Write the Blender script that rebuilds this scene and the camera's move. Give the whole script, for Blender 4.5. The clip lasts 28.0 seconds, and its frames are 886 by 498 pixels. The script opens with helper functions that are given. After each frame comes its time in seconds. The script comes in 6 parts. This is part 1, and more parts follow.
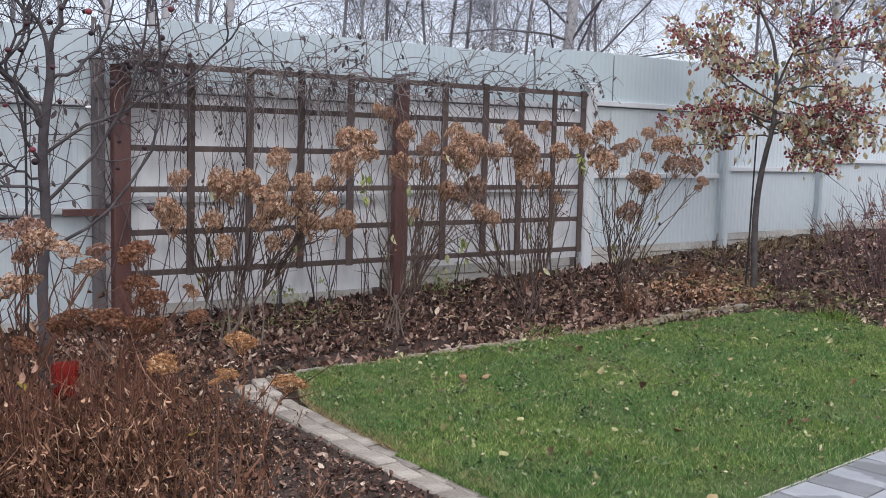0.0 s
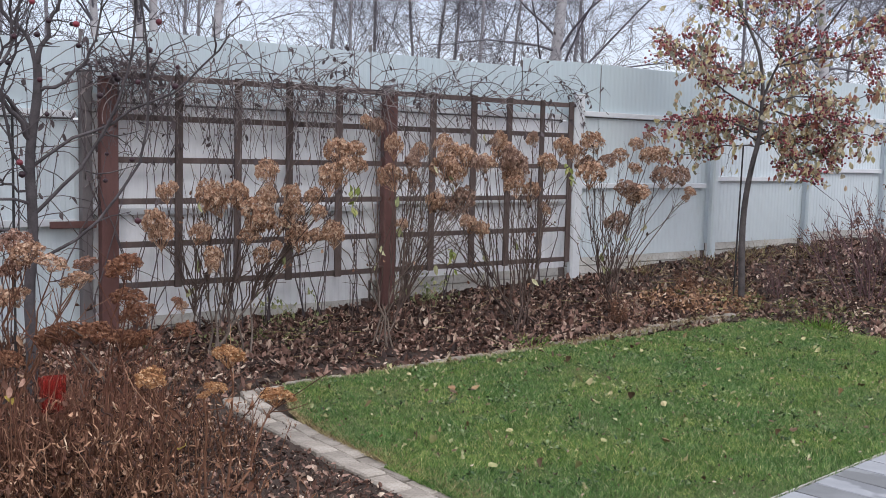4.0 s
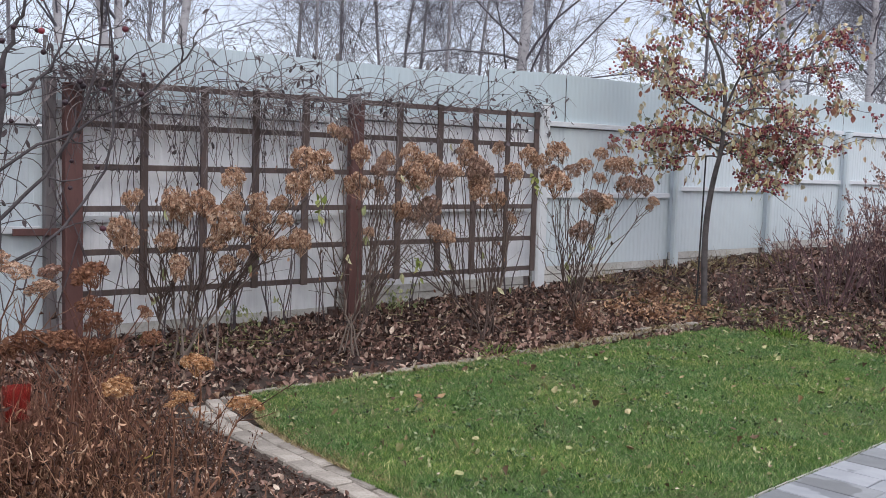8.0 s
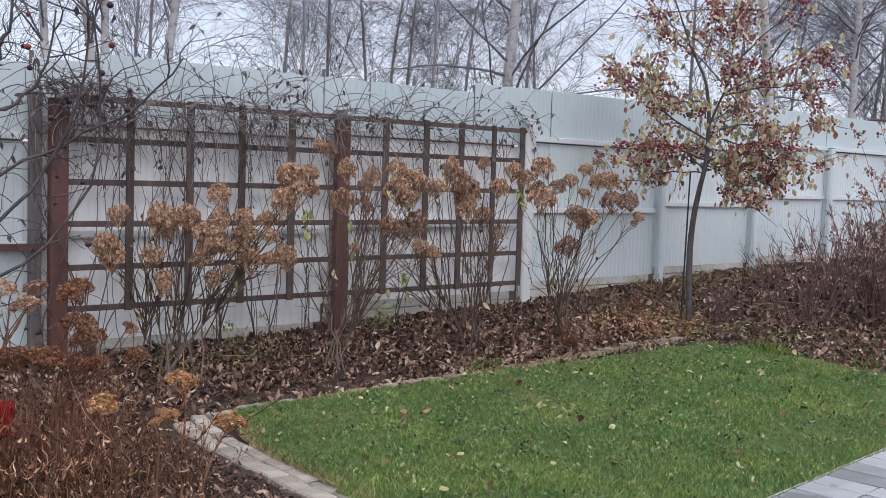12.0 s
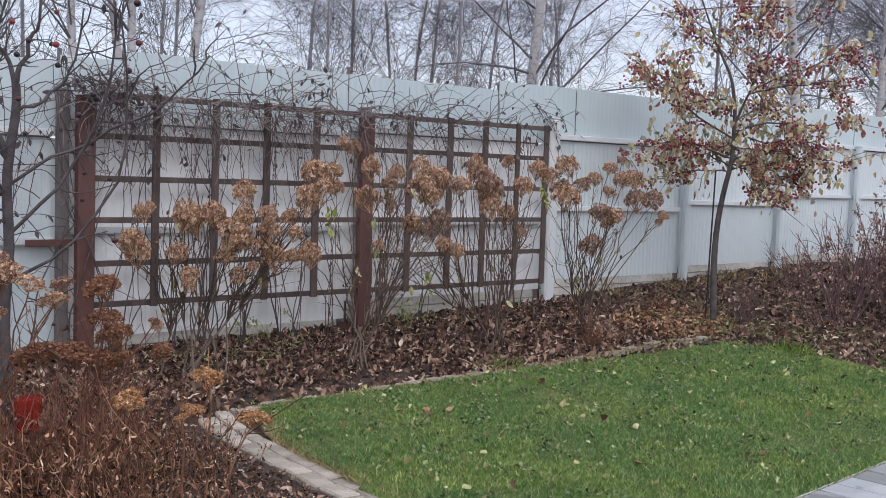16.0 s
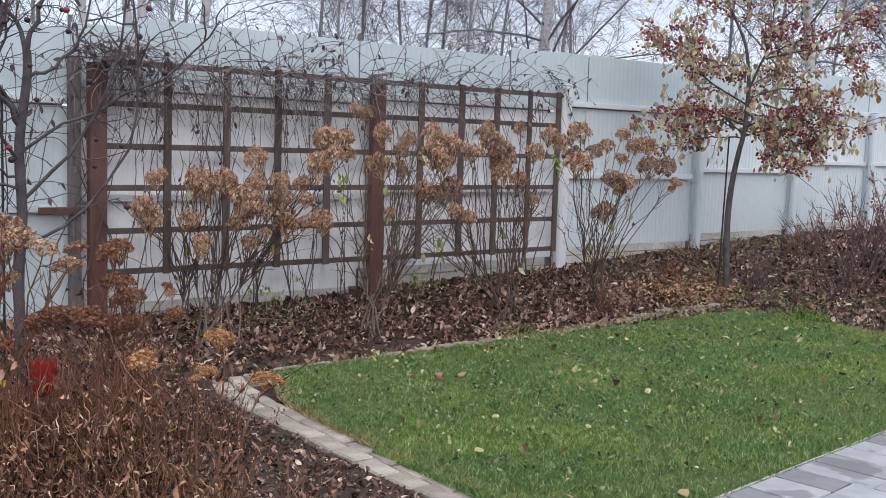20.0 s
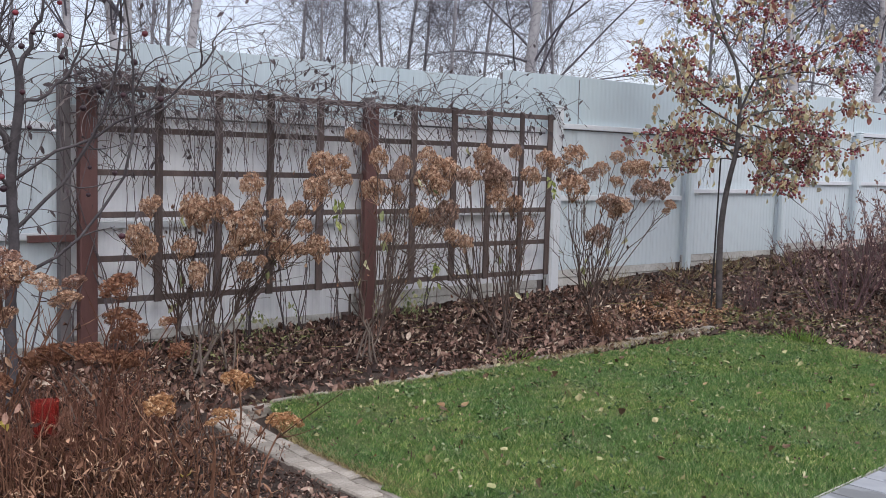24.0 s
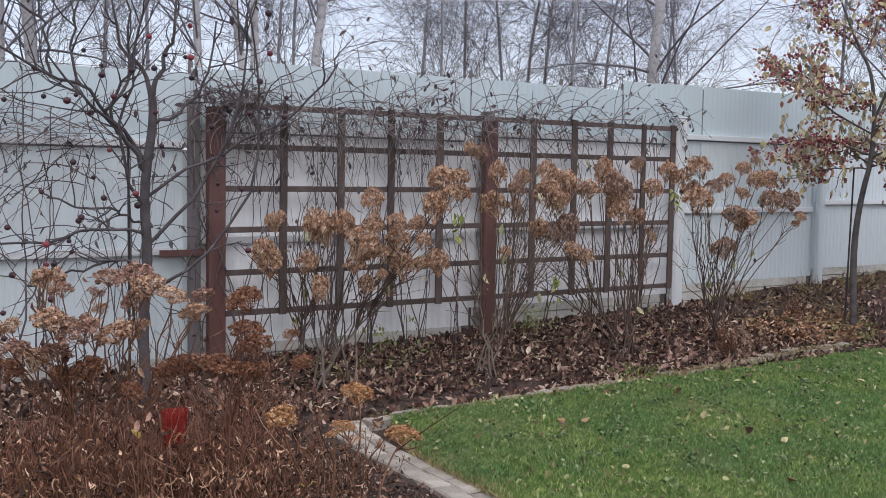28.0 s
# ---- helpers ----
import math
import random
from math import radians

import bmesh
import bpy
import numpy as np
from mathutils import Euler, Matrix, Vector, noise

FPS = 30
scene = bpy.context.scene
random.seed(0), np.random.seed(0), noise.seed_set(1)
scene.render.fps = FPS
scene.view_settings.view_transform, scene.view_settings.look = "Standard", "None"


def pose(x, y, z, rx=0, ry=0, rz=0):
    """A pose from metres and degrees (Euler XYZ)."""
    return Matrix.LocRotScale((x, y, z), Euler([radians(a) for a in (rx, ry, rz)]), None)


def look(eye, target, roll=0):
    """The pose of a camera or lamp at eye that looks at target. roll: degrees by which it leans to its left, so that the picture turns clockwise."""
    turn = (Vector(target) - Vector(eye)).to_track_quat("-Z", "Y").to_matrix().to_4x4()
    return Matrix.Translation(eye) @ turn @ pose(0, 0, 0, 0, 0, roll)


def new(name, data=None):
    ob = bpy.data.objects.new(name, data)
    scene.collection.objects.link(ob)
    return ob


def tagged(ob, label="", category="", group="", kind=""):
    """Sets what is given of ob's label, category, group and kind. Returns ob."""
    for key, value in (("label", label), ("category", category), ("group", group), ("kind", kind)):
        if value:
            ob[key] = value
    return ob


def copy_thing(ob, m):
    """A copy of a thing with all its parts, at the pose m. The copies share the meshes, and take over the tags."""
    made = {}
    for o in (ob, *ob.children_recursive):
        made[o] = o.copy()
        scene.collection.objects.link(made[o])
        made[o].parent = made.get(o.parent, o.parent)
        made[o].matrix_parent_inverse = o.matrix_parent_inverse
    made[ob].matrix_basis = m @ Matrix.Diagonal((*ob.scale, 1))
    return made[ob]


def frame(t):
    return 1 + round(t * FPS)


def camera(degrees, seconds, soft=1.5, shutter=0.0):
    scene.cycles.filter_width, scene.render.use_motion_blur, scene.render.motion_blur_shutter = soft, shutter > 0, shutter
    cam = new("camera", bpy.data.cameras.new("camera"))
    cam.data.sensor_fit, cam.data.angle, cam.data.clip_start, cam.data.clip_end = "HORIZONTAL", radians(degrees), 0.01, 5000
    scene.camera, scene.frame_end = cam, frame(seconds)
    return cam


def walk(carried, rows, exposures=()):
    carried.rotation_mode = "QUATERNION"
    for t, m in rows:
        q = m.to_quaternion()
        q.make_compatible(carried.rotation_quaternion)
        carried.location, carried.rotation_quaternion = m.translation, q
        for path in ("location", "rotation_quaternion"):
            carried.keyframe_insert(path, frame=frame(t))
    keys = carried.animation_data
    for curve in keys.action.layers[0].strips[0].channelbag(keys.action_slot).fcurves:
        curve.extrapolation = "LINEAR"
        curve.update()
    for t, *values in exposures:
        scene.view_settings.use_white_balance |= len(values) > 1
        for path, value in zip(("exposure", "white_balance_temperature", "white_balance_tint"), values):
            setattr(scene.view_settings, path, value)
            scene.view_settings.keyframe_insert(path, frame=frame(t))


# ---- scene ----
cam = camera(46.9, 28.0, soft=0.75)
PATH = [
    (0, (0.343, 0.233, 1.569), (1.553, 1.812, 1.365), 1.5),
    (0.5, (0.344, 0.246, 1.567), (1.555, 1.826, 1.371), 1.5),
    (1, (0.338, 0.238, 1.566), (1.549, 1.819, 1.38), 1.5),
    (1.5, (0.333, 0.235, 1.57), (1.547, 1.814, 1.388), 1.5),
    (2, (0.328, 0.236, 1.573), (1.546, 1.812, 1.391), 1.6),
    (2.5, (0.335, 0.229, 1.576), (1.555, 1.803, 1.392), 1.6),
    (4.5, (0.34, 0.225, 1.581), (1.572, 1.79, 1.398), 1.3),
    (5, (0.336, 0.219, 1.584), (1.575, 1.778, 1.404), 1.4),
    (5.5, (0.331, 0.211, 1.585), (1.578, 1.764, 1.405), 1.4),
    (6, (0.328, 0.218, 1.586), (1.585, 1.762, 1.404), 1.5),
    (6.5, (0.323, 0.215, 1.588), (1.587, 1.754, 1.406), 1.6),
    (7, (0.311, 0.205, 1.593), (1.584, 1.738, 1.417), 1.6),
    (7.5, (0.303, 0.202, 1.591), (1.582, 1.73, 1.418), 1.7),
    (8, (0.311, 0.207, 1.588), (1.593, 1.733, 1.421), 1.7),
    (8.5, (0.311, 0.21, 1.592), (1.591, 1.737, 1.426), 1.7),
    (9, (0.317, 0.216, 1.586), (1.595, 1.746, 1.422), 1.6),
    (9.5, (0.311, 0.215, 1.589), (1.584, 1.748, 1.425), 1.6),
    (10, (0.308, 0.199, 1.598), (1.577, 1.737, 1.441), 1.6),
    (10.5, (0.292, 0.175, 1.609), (1.566, 1.71, 1.464), 1.6),
    (11, (0.29, 0.182, 1.608), (1.581, 1.702, 1.47), 1.7),
    (11.5, (0.296, 0.187, 1.607), (1.595, 1.701, 1.469), 1.7),
    (12, (0.301, 0.182, 1.602), (1.603, 1.693, 1.463), 1.8),
    (12.5, (0.303, 0.188, 1.604), (1.606, 1.698, 1.462), 1.8),
    (14.5, (0.3, 0.191, 1.605), (1.592, 1.712, 1.473), 1.7),
    (15, (0.302, 0.198, 1.605), (1.584, 1.728, 1.469), 1.8),
    (15.5, (0.294, 0.189, 1.609), (1.566, 1.726, 1.466), 1.9),
    (16, (0.296, 0.185, 1.607), (1.564, 1.725, 1.461), 2.0),
    (16.5, (0.298, 0.184, 1.603), (1.566, 1.724, 1.455), 2.0),
    (17, (0.305, 0.185, 1.603), (1.57, 1.727, 1.451), 1.9),
    (17.5, (0.317, 0.2, 1.596), (1.577, 1.746, 1.442), 1.9),
    (18, (0.301, 0.204, 1.588), (1.557, 1.752, 1.431), 2.0),
    (18.5, (0.301, 0.198, 1.589), (1.552, 1.75, 1.429), 2.2),
    (19, (0.303, 0.196, 1.584), (1.551, 1.75, 1.423), 2.3),
    (19.5, (0.307, 0.202, 1.576), (1.553, 1.757, 1.41), 2.2),
    (20, (0.299, 0.188, 1.571), (1.547, 1.737, 1.368), 1.8),
    (20.5, (0.271, 0.277, 1.582), (1.668, 1.69, 1.358), 1.5),
    (21, (0.27, 0.365, 1.591), (1.698, 1.747, 1.362), 0.3),
    (21.5, (0.253, 0.354, 1.609), (1.6, 1.813, 1.377), 0.3),
    (22, (0.243, 0.345, 1.618), (1.572, 1.822, 1.391), 0.7),
    (22.5, (0.237, 0.374, 1.624), (1.544, 1.875, 1.429), 1.1),
    (24.5, (0.254, 0.385, 1.619), (1.537, 1.911, 1.453), 1.5),
    (25, (0.292, 0.363, 1.621), (1.57, 1.893, 1.457), 1.4),
    (25.5, (0.294, 0.326, 1.605), (1.544, 1.879, 1.439), 1.3),
    (26, (0.297, 0.374, 1.599), (1.462, 1.99, 1.422), 1.0),
    (26.5, (0.287, 0.404, 1.601), (1.416, 2.046, 1.429), 0.8),
    (27, (0.278, 0.415, 1.6), (1.387, 2.072, 1.442), 0.7),
    (27.5, (0.268, 0.407, 1.609), (1.367, 2.071, 1.456), 0.9),
    (28, (0.262, 0.392, 1.617), (1.358, 2.058, 1.472), 0.9),
]
walk(cam, [(t, look(eye, target, roll)) for t, eye, target, roll in PATH],
     exposures=((0, 0.07), (9, 0.06), (12, 0.0), (18, 0.0), (20, 0.10), (21, 0.14), (22, 0.07), (25, 0.02), (26, 0.04), (27, -0.04), (28, -0.04)))

# ---- world and light: a bright, even overcast sky ----
world = bpy.data.worlds.new("overcast")
scene.world = world
world.use_nodes = True
wt = world.node_tree
wt.nodes.clear()
w_out = wt.nodes.new("ShaderNodeOutputWorld")
w_add = wt.nodes.new("ShaderNodeAddShader")
w_sky = wt.nodes.new("ShaderNodeTexSky")
w_sky.sky_type, w_sky.sun_disc = "NISHITA", False
w_sky.sun_elevation, w_sky.sun_rotation = radians(32), radians(200)
w_b1 = wt.nodes.new("ShaderNodeBackground")
w_b1.inputs["Strength"].default_value = 0.05
w_b2 = wt.nodes.new("ShaderNodeBackground")
w_b2.inputs["Strength"].default_value = 1.0
w_tc = wt.nodes.new("ShaderNodeTexCoord")
w_sep = wt.nodes.new("ShaderNodeSeparateXYZ")
w_ramp = wt.nodes.new("ShaderNodeValToRGB")
w_ramp.color_ramp.elements[0].position, w_ramp.color_ramp.elements[0].color = 0.0, (0.525, 0.528, 0.655, 1)
w_ramp.color_ramp.elements[1].position, w_ramp.color_ramp.elements[1].color = 1.0, (1.82, 1.80, 1.88, 1)
mid = w_ramp.color_ramp.elements.new(0.25)
mid.color = (0.595, 0.60, 0.725, 1)
wt.links.new(w_tc.outputs["Generated"], w_sep.inputs[0])
wt.links.new(w_sep.outputs["Z"], w_ramp.inputs[0])
wt.links.new(w_ramp.outputs["Color"], w_b2.inputs["Color"])
wt.links.new(w_sky.outputs["Color"], w_b1.inputs["Color"])
wt.links.new(w_b1.outputs[0], w_add.inputs[0])
wt.links.new(w_b2.outputs[0], w_add.inputs[1])
wt.links.new(w_add.outputs[0], w_out.inputs["Surface"])

sun = new("sun", bpy.data.lights.new("sun", "SUN"))
sun.data.energy, sun.data.angle, sun.data.color = 0.72, radians(25), (1.0, 0.97, 0.94)
sun.matrix_world = look((0, 0, 20), (5, 11, 10))


# ---- materials ----
def material(name, rough=0.8, metal=0.0, spec=0.4):
    m = bpy.data.materials.new(name)
    m.use_nodes = True
    b = m.node_tree.nodes["Principled BSDF"]
    b.inputs["Roughness"].default_value = rough
    b.inputs["Metallic"].default_value = metal
    b.inputs["Specular IOR Level"].default_value = spec
    return m, m.node_tree, b


def ramp_node(nt, stops, mode="LINEAR"):
    r = nt.nodes.new("ShaderNodeValToRGB")
    r.color_ramp.interpolation = mode
    els = r.color_ramp.elements
    while len(els) < len(stops):
        els.new(0.5)
    for e, (p, c) in zip(els, stops):
        e.position, e.color = p, (*c, 1)
    return r


def noise_node(nt, scale, detail=4, rough=0.6, stretch=None):
    tc = nt.nodes.new("ShaderNodeTexCoord")
    n = nt.nodes.new("ShaderNodeTexNoise")
    n.inputs["Scale"].default_value = scale
    n.inputs["Detail"].default_value = detail
    n.inputs["Roughness"].default_value = rough
    if stretch:
        mp = nt.nodes.new("ShaderNodeMapping")
        mp.inputs["Scale"].default_value = stretch
        nt.links.new(tc.outputs["Object"], mp.inputs[0])
        nt.links.new(mp.outputs[0], n.inputs["Vector"])
    else:
        nt.links.new(tc.outputs["Object"], n.inputs["Vector"])
    return n


def mix_node(nt, a, b, fac, mode="MIX"):
    m = nt.nodes.new("ShaderNodeMix")
    m.data_type, m.blend_type = "RGBA", mode
    for sock, v in ((m.inputs[6], a), (m.inputs[7], b), (m.inputs[0], fac)):
        if isinstance(v, (tuple, list)):
            sock.default_value = (*v, 1)
        elif isinstance(v, (int, float)):
            sock.default_value = v
        else:
            nt.links.new(v, sock)
    return m.outputs[2]


def bump_node(nt, b, height, strength=0.4, distance=0.01):
    bp = nt.nodes.new("ShaderNodeBump")
    bp.inputs["Strength"].default_value = strength
    bp.inputs["Distance"].default_value = distance
    nt.links.new(height, bp.inputs["Height"])
    nt.links.new(bp.outputs[0], b.inputs["Normal"])


def two_scale(name, stops, big, small, rough=0.8, dirt=(0.1, 0.08, 0.06), dirt_amount=0.5, bump=0.4, dist=0.01,
              metal=0.0, spec=0.4, stretch=None, vary=0.0, island=False):
    """A surface with a coarse colour change, a fine grain, stains, and relief."""
    m, nt, b = material(name, rough, metal, spec)
    n1 = noise_node(nt, big, 3, 0.55, stretch)
    n2 = noise_node(nt, small, 5, 0.7, stretch)
    r1 = ramp_node(nt, stops)
    nt.links.new(n1.outputs["Fac"], r1.inputs[0])
    r2 = ramp_node(nt, [(0.45, (0, 0, 0)), (0.75, (1, 1, 1))])
    nt.links.new(n2.outputs["Fac"], r2.inputs[0])
    mul = nt.nodes.new("ShaderNodeMath")
    mul.operation = "MULTIPLY"
    mul.inputs[1].default_value = dirt_amount
    nt.links.new(r2.outputs["Color"], mul.inputs[0])
    col = mix_node(nt, r1.outputs["Color"], dirt, mul.outputs[0])
    if vary:
        if island:
            src = nt.nodes.new("ShaderNodeNewGeometry").outputs["Random Per Island"]
        else:
            src = nt.nodes.new("ShaderNodeObjectInfo").outputs["Random"]
        mr = nt.nodes.new("ShaderNodeMapRange")
        mr.inputs[3].default_value, mr.inputs[4].default_value = 1 - vary, 1 + vary
        nt.links.new(src, mr.inputs[0])
        hsv = nt.nodes.new("ShaderNodeHueSaturation")
        nt.links.new(col, hsv.inputs["Color"])
        nt.links.new(mr.outputs[0], hsv.inputs["Value"])
        col = hsv.outputs[0]
    nt.links.new(col, b.inputs["Base Color"])
    bump_node(nt, b, n2.outputs["Fac"], bump, dist)
    return m


def leafy(name, stops, rough=0.65, grain=60, through_light=0.0, single=False):
    """Leaves, petals and blades: one colour for each piece, with a fine blotch."""
    m, nt, b = material(name, rough, 0, 0.3)
    if single:
        which = nt.nodes.new("ShaderNodeObjectInfo").outputs["Random"]
    else:
        which = nt.nodes.new("ShaderNodeNewGeometry").outputs["Random Per Island"]
    r = ramp_node(nt, stops)
    nt.links.new(which, r.inputs[0])
    n = noise_node(nt, grain, 3, 0.6)
    r2 = ramp_node(nt, [(0.3, (0.6, 0.55, 0.5)), (0.7, (1.15, 1.12, 1.1))])
    nt.links.new(n.outputs["Fac"], r2.inputs[0])
    col = mix_node(nt, r.outputs["Color"], r2.outputs["Color"], 1.0, "MULTIPLY")
    nt.links.new(col, b.inputs["Base Color"])
    if through_light:
        out = nt.nodes["Material Output"]
        tr = nt.nodes.new("ShaderNodeBsdfTranslucent")
        nt.links.new(col, tr.inputs["Color"])
        ms = nt.nodes.new("ShaderNodeMixShader")
        ms.inputs[0].default_value = through_light
        nt.links.new(b.outputs[0], ms.inputs[1])
        nt.links.new(tr.outputs[0], ms.inputs[2])
        nt.links.new(ms.outputs[0], out.inputs["Surface"])
    return m


def paver_material(name, low, high, stain):
    """Concrete with a fine grain and damp stains of clear outline that run over several pavers."""
    m, nt, b = material(name, 0.7, 0, 0.35)
    n1, n2 = noise_node(nt, 4.0, 4, 0.6), noise_node(nt, 70, 4, 0.7)
    r1 = ramp_node(nt, [(0.3, low), (0.7, high)])
    nt.links.new(n1.outputs["Fac"], r1.inputs[0])
    geo = nt.nodes.new("ShaderNodeNewGeometry")
    wet = nt.nodes.new("ShaderNodeTexNoise")
    wet.inputs["Scale"].default_value, wet.inputs["Detail"].default_value = 2.3, 3
    nt.links.new(geo.outputs["Position"], wet.inputs["Vector"])
    rw = ramp_node(nt, [(0.60, (0, 0, 0)), (0.63, (0.75, 0.75, 0.75))])
    nt.links.new(wet.outputs["Fac"], rw.inputs[0])
    col = mix_node(nt, r1.outputs[0], stain, rw.outputs[0])
    info = nt.nodes.new("ShaderNodeObjectInfo")
    mr = nt.nodes.new("ShaderNodeMapRange")
    mr.inputs[3].default_value, mr.inputs[4].default_value = 0.84, 1.14
    nt.links.new(info.outputs["Random"], mr.inputs[0])
    hsv = nt.nodes.new("ShaderNodeHueSaturation")
    nt.links.new(col, hsv.inputs["Color"])
    nt.links.new(mr.outputs[0], hsv.inputs["Value"])
    nt.links.new(hsv.outputs[0], b.inputs["Base Color"])
    bump_node(nt, b, n2.outputs["Fac"], 0.3, 0.003)
    return m


def grass_material():
    """Blades that change from blade to blade, in small tufts and in broad pale patches."""
    m, nt, b = material("grass", 0.55, 0, 0.35)
    geo = nt.nodes.new("ShaderNodeNewGeometry")
    r = ramp_node(nt, [(0.0, (0.034, 0.090, 0.022)), (0.4, (0.090, 0.198, 0.048)), (0.78, (0.180, 0.306, 0.092)), (0.93, (0.39, 0.47, 0.21)), (1.0, (0.70, 0.68, 0.44))])
    nt.links.new(geo.outputs["Random Per Island"], r.inputs[0])
    broad = noise_node(nt, 1.3, 4, 0.65)
    rb = ramp_node(nt, [(0.28, (0.78, 0.92, 0.92)), (0.46, (1.0, 1.0, 1.0)), (0.58, (1.24, 1.10, 0.98)), (0.70, (1.50, 1.32, 1.25))])
    nt.links.new(broad.outputs["Fac"], rb.inputs[0])
    fine = noise_node(nt, 16.0, 5, 0.75)
    rf = ramp_node(nt, [(0.3, (0.45, 0.5, 0.48)), (0.5, (1.0, 1.0, 1.0)), (0.70, (1.55, 1.45, 1.35))])
    nt.links.new(fine.outputs["Fac"], rf.inputs[0])
    col = mix_node(nt, r.outputs[0], rb.outputs[0], 1.0, "MULTIPLY")
    col = mix_node(nt, col, rf.outputs[0], 1.0, "MULTIPLY")
    nt.links.new(col, b.inputs["Base Color"])
    tr = nt.nodes.new("ShaderNodeBsdfTranslucent")
    nt.links.new(col, tr.inputs["Color"])
    ms = nt.nodes.new("ShaderNodeMixShader")
    ms.inputs[0].default_value = 0.25
    nt.links.new(b.outputs[0], ms.inputs[1])
    nt.links.new(tr.outputs[0], ms.inputs[2])
    nt.links.new(ms.outputs[0], nt.nodes["Material Output"].inputs["Surface"])
    return m


M_SOIL = two_scale("soil", [(0.3, (0.045, 0.030, 0.024)), (0.7, (0.085, 0.060, 0.048))], 3.0, 45, 0.95,
                   (0.022, 0.015, 0.012), 0.7, 0.9, 0.02)
M_TURF = two_scale("turf", [(0.3, (0.070, 0.095, 0.030)), (0.7, (0.115, 0.135, 0.045))], 1.6, 90, 0.9,
                   (0.13, 0.11, 0.06), 0.5, 0.8, 0.02)
M_GRASS = grass_material()
M_LITTER = leafy("fallen_leaf", [(0.0, (0.022, 0.013, 0.012)), (0.38, (0.090, 0.052, 0.042)), (0.66, (0.210, 0.122, 0.098)),
                                 (0.85, (0.37, 0.248, 0.205)), (0.95, (0.54, 0.43, 0.35)), (1.0, (0.70, 0.61, 0.51))], 0.7, 50)
M_ORANGE = leafy("orange_leaf", [(0.0, (0.15, 0.078, 0.048)), (0.5, (0.32, 0.185, 0.110)), (1.0, (0.56, 0.38, 0.25))], 0.7, 50)
M_LAWNLEAF = leafy("lawn_leaf", [(0.0, (0.08, 0.052, 0.033)), (0.3, (0.15, 0.10, 0.055)), (0.45, (0.22, 0.23, 0.10)), (0.65, (0.36, 0.38, 0.18)),
                                 (0.88, (0.50, 0.46, 0.26)), (1.0, (0.28, 0.165, 0.085))], 0.6, 40, single=True)
M_DRY = leafy("dry_foliage", [(0.0, (0.022, 0.012, 0.009)), (0.42, (0.098, 0.045, 0.031)), (0.78, (0.27, 0.138, 0.086)),
                              (0.95, (0.47, 0.29, 0.19)), (1.0, (0.70, 0.54, 0.40))], 0.75, 40)
M_DRYSTEM = leafy("dry_stem", [(0.0, (0.080, 0.040, 0.027)), (0.6, (0.190, 0.097, 0.061)), (1.0, (0.40, 0.245, 0.160))], 0.8, 30)
M_REDSTEM = leafy("red_stem", [(0.0, (0.09, 0.042, 0.032)), (0.6, (0.180, 0.084, 0.058)), (1.0, (0.31, 0.170, 0.118))], 0.75, 30)
M_PETAL = leafy("dry_petal", [(0.0, (0.14, 0.075, 0.050)), (0.35, (0.40, 0.235, 0.155)), (0.70, (0.68, 0.46, 0.325)),
                              (1.0, (0.88, 0.73, 0.58))], 0.75, 60, 0.2)
M_PETAL_GOLD = leafy("golden_petal", [(0.0, (0.27, 0.128, 0.060)), (0.4, (0.45, 0.235, 0.112)), (0.8, (0.60, 0.365, 0.19)),
                                      (1.0, (0.92, 0.72, 0.48))], 0.75, 60, 0.15)
M_PETAL_PINK = leafy("pinkish_petal", [(0.0, (0.15, 0.073, 0.053)), (0.4, (0.32, 0.182, 0.138)), (0.8, (0.51, 0.335, 0.265)),
                                       (1.0, (0.70, 0.54, 0.46))], 0.75, 60, 0.15)
M_PETAL_FADED = leafy("faded_petal", [(0.0, (0.15, 0.090, 0.072)), (0.4, (0.34, 0.215, 0.165)), (0.8, (0.52, 0.37, 0.295)),
                                      (1.0, (0.66, 0.53, 0.44))], 0.75, 60, 0.15)
M_PETAL_RUST = leafy("rusty_petal", [(0.0, (0.12, 0.050, 0.030)), (0.5, (0.27, 0.125, 0.074)), (1.0, (0.46, 0.26, 0.165))], 0.75, 60, 0.15)
M_STEM = two_scale("hydrangea_stem", [(0.3, (0.065, 0.044, 0.038)), (0.7, (0.155, 0.110, 0.092))], 12, 80, 0.85, (0.035, 0.026, 0.024), 0.4, 0.3, 0.004)
M_STEM_PALE = two_scale("pale_stem", [(0.3, (0.13, 0.10, 0.085)), (0.7, (0.225, 0.18, 0.15))], 12, 80, 0.85, (0.10, 0.075, 0.06), 0.4, 0.3, 0.004)
M_VINE = two_scale("vine", [(0.3, (0.060, 0.047, 0.052)), (0.7, (0.150, 0.122, 0.126))], 5, 60, 0.85, (0.02, 0.016, 0.018), 0.4, 0.3, 0.004)
M_VINEBROWN = two_scale("brown_vine", [(0.3, (0.12, 0.088, 0.092)), (0.7, (0.25, 0.19, 0.19))], 5, 60, 0.85, (0.05, 0.038, 0.038), 0.4, 0.3, 0.004)
M_VINELIGHT = two_scale("pale_vine", [(0.3, (0.17, 0.142, 0.142)), (0.7, (0.36, 0.315, 0.305))], 5, 60, 0.85, (0.11, 0.085, 0.08), 0.4, 0.3, 0.004)
M_BARK = two_scale("apple_bark", [(0.3, (0.058, 0.051, 0.052)), (0.7, (0.130, 0.117, 0.116))], 9, 70, 0.85, (0.026, 0.023, 0.025), 0.5, 0.6, 0.006)
